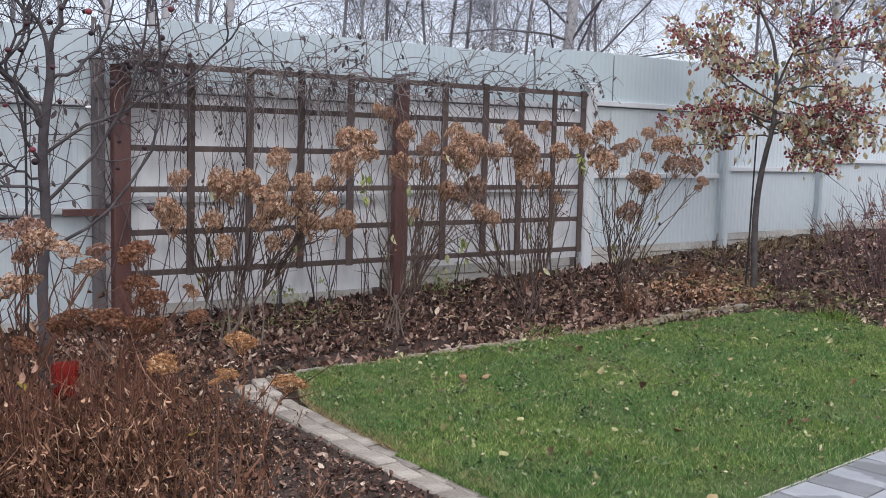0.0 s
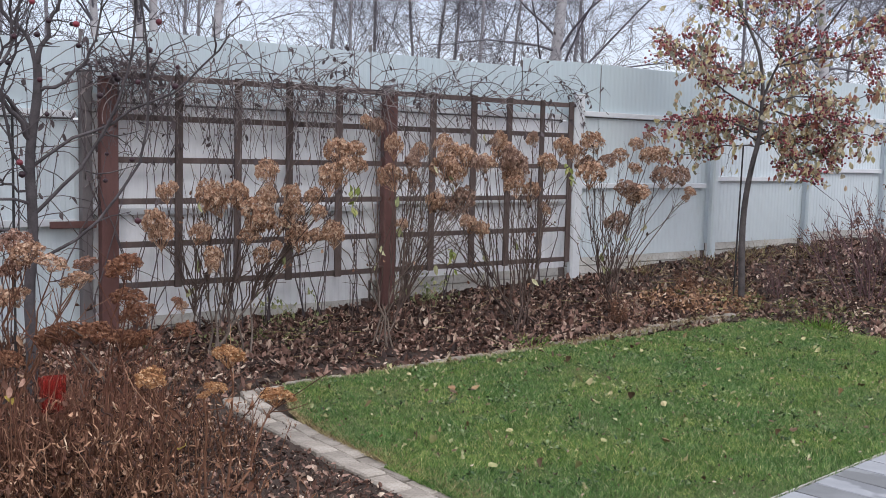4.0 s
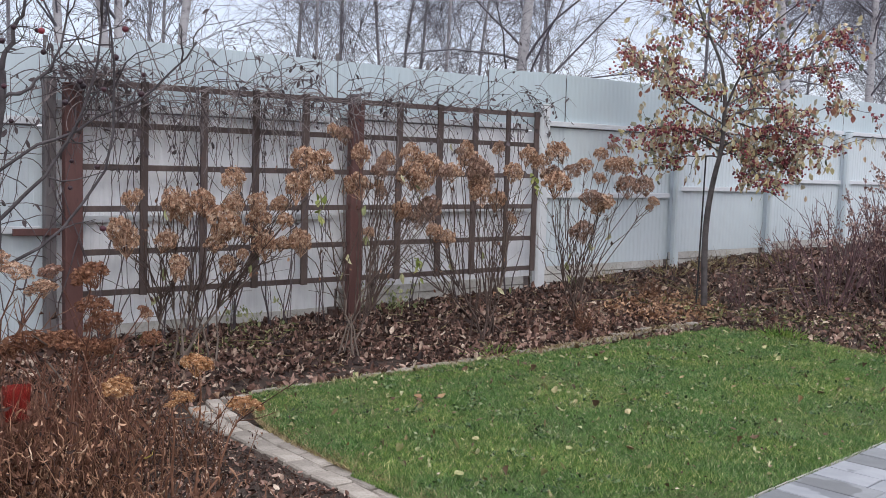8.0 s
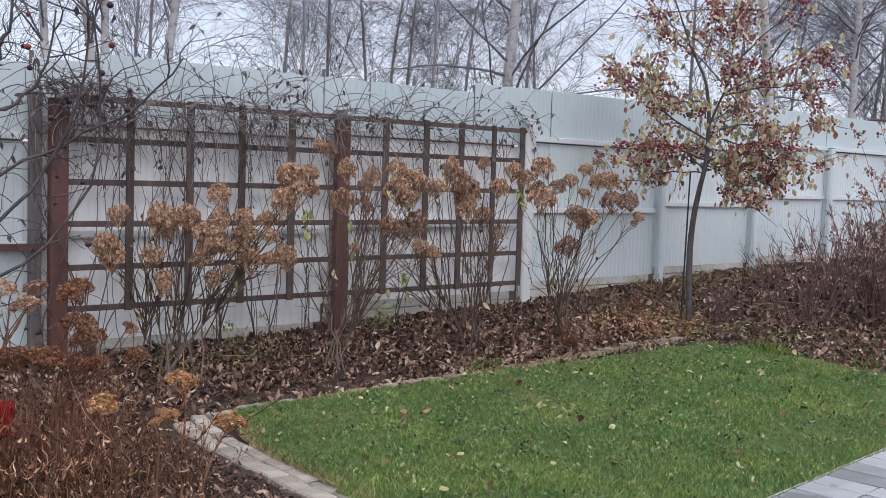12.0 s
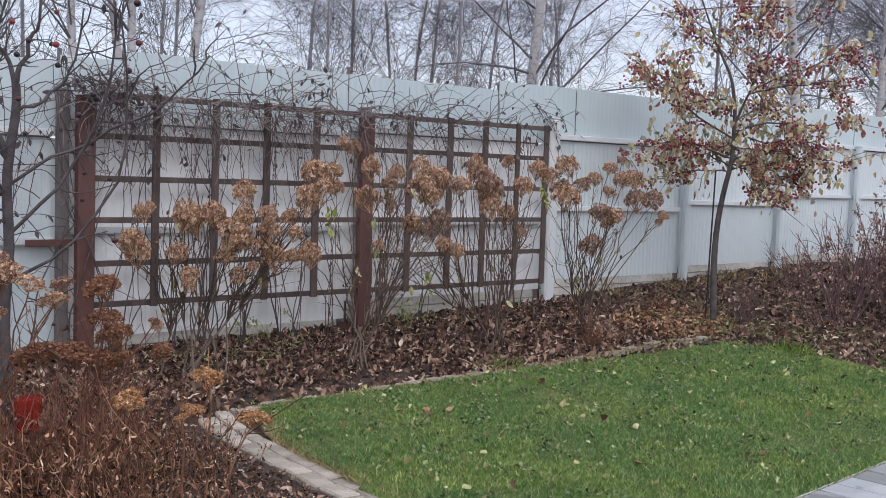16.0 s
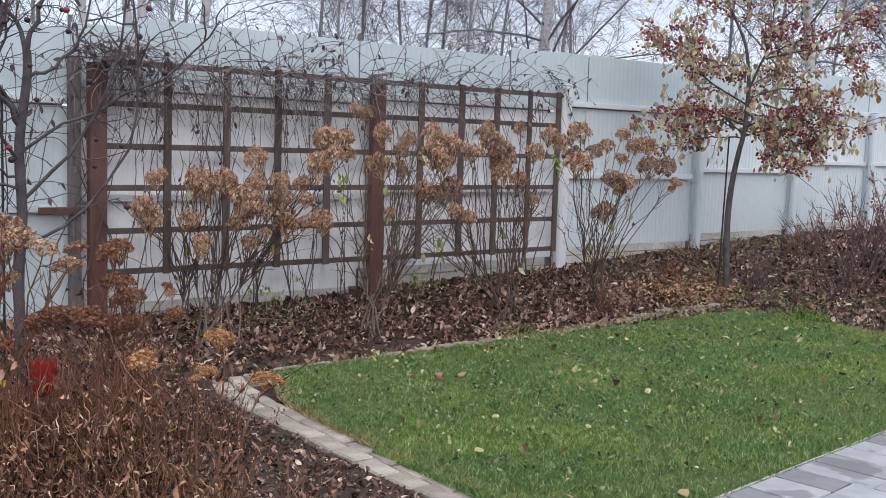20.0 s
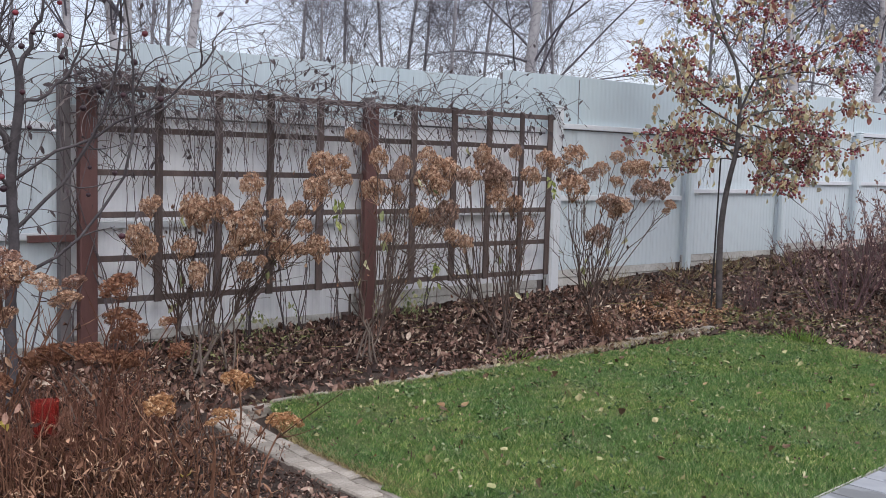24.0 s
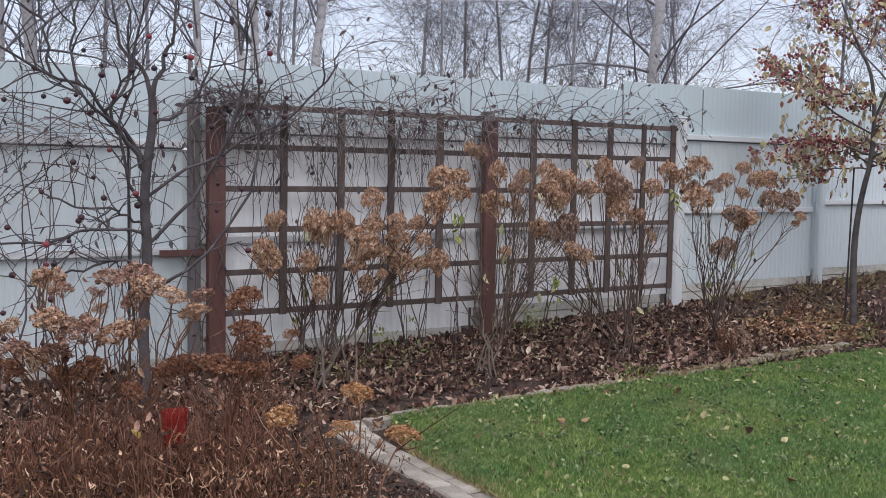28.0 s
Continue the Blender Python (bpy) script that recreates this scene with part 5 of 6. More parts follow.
def make_bare_apple():
    rng = np.random.default_rng(81)
    bx, by = 2.24, 6.9
    bz = float(ground_z(bx, by)) - 0.02
    tree = holder("crab_apple_tree", bx, by, bz, "bare young crab apple tree with small dark red fruit", "tree")
    trunk = limb([(0, 0, 0), (0.01, 0, 0.55), (0.02, 0, 1.04), (0.02, 0, 1.42), (0.04, 0, 1.72), (0.06, 0, 1.98), (0.06, 0, 2.13)], 18)
    trunk[:, 0] += 0.01 * np.sin(trunk[:, 2] * 7)
    v, f = tubes([(trunk[None], taper(1, 18, 0.036, 0.026))], 10)
    part("trunk", raw_mesh("trunk", v, f, M_DARKBARK, True), M_DARKBARK, tree)
    limbs = [
        ([(0.06, 0, 2.11), (0.04, 0.01, 2.22), (0.0, 0.03, 2.31), (-0.07, 0.04, 2.39), (-0.14, 0.05, 2.52), (-0.18, 0.06, 2.9)], 0.017),
        ([(0.06, 0, 2.11), (0.09, -0.02, 2.24), (0.15, -0.03, 2.41), (0.20, -0.05, 2.56), (0.22, -0.05, 3.0)], 0.019),
        ([(0.04, 0, 1.50), (0.26, -0.06, 1.67), (0.45, -0.12, 1.76), (0.68, -0.17, 1.91), (0.89, -0.23, 2.0), (1.07, -0.29, 2.18), (1.21, -0.35, 2.40)], 0.011),
        ([(0.02, 0, 1.17), (0.19, -0.05, 1.35), (0.37, -0.10, 1.57), (0.51, -0.15, 1.85), (0.57, -0.20, 2.13), (0.59, -0.25, 2.34), (0.59, -0.30, 2.66)], 0.013),
        ([(0.06, 0, 1.95), (0.11, -0.03, 1.98), (0.24, -0.06, 2.04), (0.33, -0.09, 2.16), (0.39, -0.12, 2.27), (0.44, -0.15, 2.62)], 0.013),
        ([(0.03, 0, 1.64), (-0.05, -0.05, 1.77), (-0.14, -0.10, 1.86), (-0.24, -0.15, 1.97), (-0.40, -0.20, 2.08), (-0.6, -0.2, 2.3)], 0.018),
        ([(0.02, 0, 1.42), (-0.09, -0.05, 1.55), (-0.15, -0.10, 1.73), (-0.18, -0.15, 1.89), (-0.15, -0.20, 2.10), (-0.12, -0.25, 2.29), (-0.10, -0.30, 2.6)], 0.012),
        ([(-0.14, -0.10, 1.86), (-0.24, -0.15, 2.0), (-0.18, -0.20, 2.17), (-0.15, -0.25, 2.31), (-0.16, -0.30, 2.6)], 0.011),
        ([(0.02, 0, 0.86), (0.12, -0.06, 0.95), (0.28, -0.11, 1.04), (0.49, -0.17, 1.26), (0.66, -0.23, 1.58), (0.67, -0.29, 1.98), (0.63, -0.34, 2.28), (0.58, -0.40, 2.6)], 0.012),
        ([(0.03, 0, 1.71), (-0.12, -0.05, 1.9), (-0.26, -0.1, 2.02), (-0.41, -0.15, 2.17), (-0.59, -0.2, 2.2), (-0.81, -0.25, 2.32), (-1.0, -0.3, 2.42)], 0.014),
        ([(-0.59, -0.2, 2.2), (-0.62, -0.22, 2.4), (-0.67, -0.25, 2.56), (-0.7, -0.3, 2.72)], 0.009),
        ([(-0.26, -0.1, 2.02), (-0.17, -0.1, 2.14), (-0.1, -0.1, 2.28), (-0.09, -0.12, 2.41), (-0.03, -0.16, 2.62), (0.01, -0.2, 2.8)], 0.011),
        ([(0.03, 0, 1.24), (-0.12, -0.04, 1.29), (-0.36, -0.08, 1.29), (-0.59, -0.12, 1.23), (-0.81, -0.16, 1.22), (-1.06, -0.2, 1.22)], 0.010),
        ([(-0.41, -0.15, 2.17), (-0.46, -0.1, 2.37), (-0.41, -0.05, 2.59), (-0.36, 0, 2.78)], 0.009),
        ([(0.02, 0, 1.32), (-0.08, -0.03, 1.36), (-0.20, -0.07, 1.43), (-0.38, -0.10, 1.43), (-0.6, -0.1, 1.5)], 0.009),
        ([(0.02, 0, 1.02), (-0.18, -0.1, 1.10), (-0.45, -0.2, 1.05), (-0.75, -0.25, 0.98)], 0.010)]
    fruit = []
    for pts, r in limbs:
        p = limb(pts, 12)
        p[1:] += rng.normal(0, 0.008, p[1:].shape)
        c1 = 7
        s1, d1, _ = side_shoots(rng, p[None], c1, 0.25, 1.0, rng.uniform(0.5, 1.1, c1))
        b1 = grow(rng, s1, d1, rng.uniform(0.14, 0.55, c1), 6, 0.2, 0.05)
        c2 = 9
        s2, d2, _ = side_shoots(rng, b1, c2, 0.2, 1.0, rng.uniform(0.5, 1.1, c2))
        b2 = grow(rng, s2, d2, rng.uniform(0.05, 0.25, c2), 4, 0.14, 0.04)
        v, f = tubes([(p[None], taper(1, 12, r, 0.006))], 7)
        big = part("limb", raw_mesh("limb", v, f, M_DARKBARK, True), M_DARKBARK, tree)
        for k in range(c1):
            v, f = tubes([(b1[k:k + 1], taper(1, 6, 0.0058, 0.0024))], 5)
            part("branch", raw_mesh("branch", v, f, M_DARKBARK, True), M_DARKBARK, big)
        v, f = tubes([(b2, taper(c2, 4, 0.0030, 0.0017))], 4)
        part("brushwood", raw_mesh("twigs", v, f, M_DARKBARK, True), M_DARKBARK, big, kind="stuff")
        fruit.append(np.concatenate([b1[:, -1], b2[:, -1]]))
    fruit = np.concatenate(fruit)
    fruit = fruit[(fruit[:, 2] < 2.25) | (rng.uniform(0, 1, len(fruit)) < 0.4)]
    pick = fruit[rng.choice(len(fruit), min(70, len(fruit)), replace=False)]
    shape = {}
    for k, q in enumerate(pick):
        i = k % 6
        if i not in shape:
            v, f = balls(rng, [(0, 0, 0)], 1.0, 6, 8)
            sv, sf = tubes([(np.array([[(0, 0, 0.8), (0.1, 0, 1.6), (0.05, 0, 2.4)]]), np.full((1, 3), 0.07))], 3)
            shape[i] = raw_mesh("apple", np.concatenate([v, sv]), np.concatenate([f, sf + len(v)]), M_APPLE, True)
        r = rng.uniform(0.015, 0.024)
        part("apple", shape[i], M_APPLE, tree, at=pose(q[0], q[1], q[2] - 1.4 * r, 0, 0, rng.uniform(0, 360)) @ Matrix.Diagonal((r, r, r, 1)))
    # a black support cane beside the trunk
    bm = bmesh.new()
    bmesh.ops.create_cone(bm, cap_ends=True, segments=8, radius1=0.009, radius2=0.008, depth=1.9)
    bmesh.ops.translate(bm, vec=(0, 0, 0.93), verts=bm.verts[:])
    cane = part("support_cane", bm, M_BLACK, None)
    cane.matrix_basis = pose(bx - 0.07, by + 0.06, bz)
    tagged(cane, "thin black support cane beside the bare tree", "cane")


make_bare_apple()


# ---- young tree with autumn leaves and red berries ----
def cloud_split(rng, pts, count):
    order = rng.permutation(len(pts))
    return pts[order[:count]], pts[order[count:]]


def make_berry_tree():
    rng = np.random.default_rng(91)
    bx, by = 9.93, 7.05
    bz = float(ground_z(bx, by)) - 0.02
    tree = holder("berry_tree", bx, by, bz, "young crab apple tree with yellow-red autumn leaves and red berries", "tree")
    side, away = np.array([0.58, -0.815, 0]), np.array([0.815, 0.58, 0])

    def bough(points, n=14):
        return limb([side * a + away * b + np.array([0, 0, z - bz]) for a, b, z in points], n)

    trunk = bough([(0, 0, bz), (-0.03, 0, 0.76), (-0.01, 0, 1.2), (0.04, 0, 1.55), (0.1, 0, 1.87), (0.11, 0, 2.3), (0.09, 0, 2.55), (0.04, 0, 2.8), (-0.1, 0, 3.1), (-0.2, 0, 3.35), (-0.34, 0, 3.72)], 26)
    v, f = tubes([(trunk[None], taper(1, 26, 0.038, 0.008))], 9)
    part("trunk", raw_mesh("trunk", v, f, M_BARK, True), M_BARK, tree)
    # main boughs: sideways, away and height of a few points; girth; how leafy, how full of fruit
    boughs = [
        ([(0.11, 0, 2.27), (0.25, -0.06, 2.61), (0.36, -0.12, 2.91), (0.6, -0.18, 3.2), (0.87, -0.24, 3.45), (1.07, -0.3, 3.7)], 0.017, 0.45, 1.5),
        ([(0.11, 0, 1.87), (0.43, -0.17, 1.99), (0.83, -0.33, 1.92), (1.2, -0.5, 1.87)], 0.013, 1.2, 1.2),
        ([(0.12, 0, 2.15), (0.37, 0.1, 2.28), (0.73, 0.2, 2.29), (1.09, 0.3, 2.3), (1.45, 0.4, 2.41)], 0.013, 1.2, 1.2),
        ([(0.28, 0, 2.64), (0.57, -0.1, 2.79), (0.9, -0.2, 2.9), (1.27, -0.3, 3.05)], 0.011, 0.5, 1.1),
        ([(0.27, 0, 2.61), (0.7, 0.13, 2.72), (1.06, 0.27, 2.76), (1.32, 0.4, 2.81)], 0.011, 0.4, 1.0),
        ([(0.08, 0, 1.9), (-0.29, -0.17, 2.04), (-0.58, -0.33, 2.04), (-0.82, -0.5, 2.05)], 0.013, 0.9, 1.5),
        ([(0.11, 0, 2.11), (-0.3, -0.05, 2.36), (-0.56, -0.1, 2.54), (-0.81, -0.15, 2.75), (-1.0, -0.2, 2.88)], 0.012, 0.9, 1.0),
        ([(0.08, 0, 1.74), (-0.28, 0.07, 1.76), (-0.59, 0.13, 1.66), (-0.91, 0.2, 1.6)], 0.010, 0.7, 0.5),
        ([(0.09, 0, 2.52), (-0.26, 0.13, 2.56), (-0.58, 0.27, 2.76), (-0.85, 0.4, 2.88)], 0.011, 0.8, 0.9),
        ([(-0.06, 0, 3.04), (-0.28, -0.07, 3.19), (-0.38, -0.13, 3.36), (-0.5, -0.2, 3.51)], 0.009, 0.4, 0.9),
        ([(-0.03, 0, 2.95), (0.08, 0.1, 3.18), (0.13, 0.2, 3.44), (0.15, 0.3, 3.7)], 0.009, 0.4, 1.0),
        ([(0.11, 0, 1.83), (0.32, -0.2, 1.74), (0.5, -0.4, 1.57), (0.58, -0.6, 1.42)], 0.009, 1.2, 1.0),
        ([(0.1, 0, 1.77), (0.38, -0.07, 1.84), (0.68, -0.13, 1.69), (0.91, -0.2, 1.7)], 0.010, 1.2, 0.9),
        ([(0.36, 0, 2.92), (0.32, 0.07, 3.17), (0.37, 0.13, 3.43), (0.45, 0.2, 3.68)], 0.009, 0.4, 1.0),
        ([(0.11, 0, 2.21), (0.42, -0.2, 2.08), (0.7, -0.4, 2.08), (0.97, -0.6, 2.05)], 0.011, 1.1, 1.2),
        ([(0.1, 0, 1.8), (-0.17, 0.17, 1.93), (-0.48, 0.33, 1.89), (-0.75, 0.5, 1.86)], 0.010, 0.8, 0.9),
        ([(0.11, 0, 2.36), (-0.07, -0.2, 2.47), (-0.28, -0.4, 2.57), (-0.48, -0.6, 2.73)], 0.010, 0.9, 0.9),
        ([(0.11, 0, 2.3), (0.3, 0.3, 2.45), (0.4, 0.6, 2.55), (0.5, 0.85, 2.6)], 0.010, 0.9, 0.8),
        ([(0.1, 0, 1.95), (0.1, 0.4, 2.05), (-0.05, 0.75, 2.1)], 0.010, 0.9, 0.6)]
    cloud, berry = [], []
    for points, girth, leafiness, fruit in boughs:
        p = bough(points)
        p[1:] += rng.normal(0, 0.012, p[1:].shape)
        p = p[None]
        c1 = 15
        s1, d1, _ = side_shoots(rng, p, c1, 0.12, 1.0, rng.uniform(0.5, 1.2, c1))
        b1 = grow(rng, s1, d1, rng.uniform(0.12, 0.46, c1), 5, 0.14, 0.02)
        c2 = 20
        s2, d2, _ = side_shoots(rng, b1, c2, 0.2, 1.0, rng.uniform(0.5, 1.2, c2))
        b2 = grow(rng, s2, d2, rng.uniform(0.04, 0.11, c2), 3, 0.15, 0.0)
        v, f = tubes([(p, taper(1, 14, girth, 0.0035))], 6)
        big = part("limb", raw_mesh("limb", v, f, M_BARK, True), M_BARK, tree)
        v, f = tubes([(b1, taper(c1, 5, 0.0046, 0.002)), (b2, taper(c2, 3, 0.0022, 0.0014))], 4)
        part("brushwood", raw_mesh("twigs", v, f, M_BARK, True), M_BARK, big, kind="stuff")
        ends = np.concatenate([b1[:, 2:].reshape(-1, 3), b2[:, -1], p[0, 3:]])
        dens = int(45 + 130 * leafiness)
        ends = ends[ends[:, 2] > 1.36]
        cloud.append(ends[rng.integers(0, len(ends), dens)] + rng.normal(0, 0.045, (dens, 3)))
        nb = int(21 * fruit)
        along = np.concatenate([p[0, 5:], p[0, 8:], b1[:, 1:].reshape(-1, 3)])
        along = along[along[:, 2] > 1.40]
        cl = along[rng.integers(0, len(along), nb)]
        berry.append((cl[:, None, :] + rng.normal(0, 0.034, (nb, 9, 3)) * np.array([1.3, 1.3, 0.8]) + np.array([0, 0, -0.035])).reshape(-1, 3))
    q, rest = cloud_split(rng, np.concatenate(cloud), 300)
    shapes = []
    for k in range(12):
        v, f = leaf_cloud(rng, [(0, 0, 0)], 1.0, 0.62, 0.8, 0.45, hang=True)
        shapes.append(raw_mesh("leaf", v, f, M_AUTUMN_ONE))
    for k, p in enumerate(q):
        s = rng.uniform(0.055, 0.10)
        part("leaf", shapes[k % 12], M_AUTUMN_ONE, tree, at=pose(*p, 0, 0, rng.uniform(0, 360)) @ Matrix.Diagonal((s, s, s, 1)))
    v, f = leaf_cloud(rng, rest, rng.uniform(0.052, 0.098, len(rest)), 0.62, 0.8, 0.45, hang=True)
    part("foliage", raw_mesh("foliage", v, f, M_AUTUMN), M_AUTUMN, tree, "yellow, green and red autumn leaves", kind="stuff")
    q, rest = cloud_split(rng, np.concatenate(berry), 200)
    v, f = balls(rng, [(0, 0, 0)], 1.0, 5, 8)
    one = raw_mesh("berry", v, f, M_BERRY_ONE, True)
    for p in q:
        s = rng.uniform(0.012, 0.017)
        part("berry", one, M_BERRY_ONE, tree, at=pose(*p) @ Matrix.Diagonal((s, s, s, 1)))
    v, f = balls(rng, rest, rng.uniform(0.011, 0.017, len(rest)), 5, 7)
    part("fruit_mass", raw_mesh("berries", v, f, M_BERRY, True), M_BERRY, tree, "clustered red berries", kind="stuff")
    bm = bmesh.new()
    bmesh.ops.create_cone(bm, cap_ends=True, segments=8, radius1=0.010, radius2=0.009, depth=1.75)
    bmesh.ops.translate(bm, vec=(0, 0, 0.85), verts=bm.verts[:])
    stake = part("support_stake", bm, M_BLACK, None)
    stake.matrix_basis = pose(bx - 0.06, by + 0.07, bz, 0, 1.6, 0)
    tagged(stake, "thin black support stake beside the young tree", "stake")


make_berry_tree()


# ---- birches beyond the fence ----
def birch(seed, height, label, upright=0.5, r0=0.13, limbs=46, apart_limbs=True, girth=0.16, bark=M_BIRCH, low=0.16):
    rng = np.random.default_rng(seed)
    tree = holder("birch_tree", 0, 0, 0, label, "tree", "birches beyond the fence")
    n = 18
    trunk = grow(rng, [(0, 0, -0.2)], [(rng.normal(0, 0.04), rng.normal(0, 0.04), 1)], height, n, 0.022, 0.01)
    v, f = tubes([(trunk, taper(1, n, r0, 0.02))], 9)
    part("trunk", raw_mesh("trunk", v, f, bark, True), bark, tree, "birch trunk with dark bands")
    s, d, t = side_shoots(rng, trunk, limbs, low, 0.97, rng.uniform(0.55, 1.1, limbs) * (1.25 - upright * 0.6))
    ln = height * 0.33 * (1.12 - t) * rng.uniform(0.6, 1.15, limbs) + 0.4
    b0 = grow(rng, s, d, ln, 9, 0.10, 0.0)
    c1 = limbs * 7
    s, d, _ = side_shoots(rng, b0, c1, 0.15, 1.0, rng.uniform(0.4, 0.9, c1))
    b1 = grow(rng, s, d, rng.uniform(0.4, 1.5, c1), 6, 0.12, -0.01)
    c2 = limbs * 34
    s, d, _ = side_shoots(rng, b1, c2, 0.1, 1.0, rng.uniform(0.4, 1.0, c2))
    b2 = grow(rng, s, d, rng.uniform(0.3, 1.1, c2), 5, 0.12, -0.22)
    lr = taper(limbs, 9, girth * r0 * (1.15 - t) + 0.002, 0.004)
    batches = [(b1, taper(c1, 6, 0.0062, 0.0024)), (b2, taper(c2, 5, 0.0030, 0.0016))]
    if apart_limbs:
        for k in range(limbs):
            v, f = tubes([(b0[k:k + 1], lr[k:k + 1])], 5)
            part("limb", raw_mesh("limb", v, f, M_BIRCHTWIG, True), M_BIRCHTWIG, tree)
    else:
        batches.append((b0, lr))
    v, f = tubes(batches, 3)
    part("crown", raw_mesh("crown", v, f, M_BIRCHTWIG, True), M_BIRCHTWIG, tree, "fine grey bare branches and drooping twigs", kind="stuff")
    return tree


def make_birches():
    rng = random.Random(23)
    fine = "bare birch with white trunk and drooping fine twigs"
    slim = "slim distant bare birch with thin greyish trunk"
    big = [birch(101, 11.5, fine, 0.2, 0.115, 40, girth=0.21), birch(102, 10.5, fine, 0.5, 0.060, 24, girth=0.22, low=0.26)]
    thin = [birch(103, 10.0, slim, 0.8, 0.042, 34, False, 0.2, M_BIRCHGREY), birch(104, 9.0, slim, 0.6, 0.036, 34, False, 0.2, M_BIRCHGREY)]
    used = set()
    places = [(11.9, 12.25, big[0], 1.0), (4.26, 11.6, big[1], 0.95), (4.84, 11.6, big[1], 1.0), (5.01, 11.6, big[1], 0.96), (5.55, 11.6, big[1], 1.04), (3.0, 15.1, big[1], 1.0),
              (3.7, 17.0, big[0], 1.05), (1.6, 14.5, big[1], 1.0), (-0.5, 13.5, big[0], 1.0),
              (17.2, 10.6, big[0], 1.0), (19.6, 10.45, big[0], 0.9), 
              (12.96, 20.76, thin[0], 1.1), (12.35, 18.77, thin[1], 1.1), (14.8, 22.0, thin[0], 1.2), (17.3, 22.6, thin[1], 1.25), (17.1, 21.4, thin[0], 1.2), (14.6, 17.1, thin[0], 1.1),
              (16.24, 18.3, thin[1], 1.15), (20.2, 19.6, thin[1], 1.2), (24.5, 18.1, thin[0], 1.3), (21.8, 14.6, thin[1], 1.15), (9.0, 19.5, thin[1], 1.1),
              (7.2, 22.0, thin[0], 1.15), (29.0, 17.5, thin[1], 1.3), (10.6, 23.5, thin[1], 1.25), (27.0, 11.2, thin[1], 1.1), (19.2, 25.5, thin[0], 1.35),
              (23.0, 23.0, thin[0], 1.35), (20.8, 10.0, thin[0], 1.1), (22.6, 11.4, thin[1], 1.1), (24.4, 12.4, thin[0], 1.15), (22.5, 10.1, big[1], 1.1), (25.0, 10.3, thin[1], 1.2), (23.8, 11.2, thin[0], 1.15), (5.4, 19.0, thin[0], 1.1), (0.5, 19.0, thin[1], 1.1),
              (2.2, 17.2, thin[0], 1.0), (4.1, 18.2, thin[1], 1.1)]
    for x, y, src, s in places:
        m = pose(x, y, 0.1, 0, 0, rng.uniform(0, 360))
        if src.name in used:
            ob = copy_thing(src, m)
        else:
            used.add(src.name)
            ob = src
            ob.matrix_basis = m
        ob.scale = (s, s, s)


make_birches()


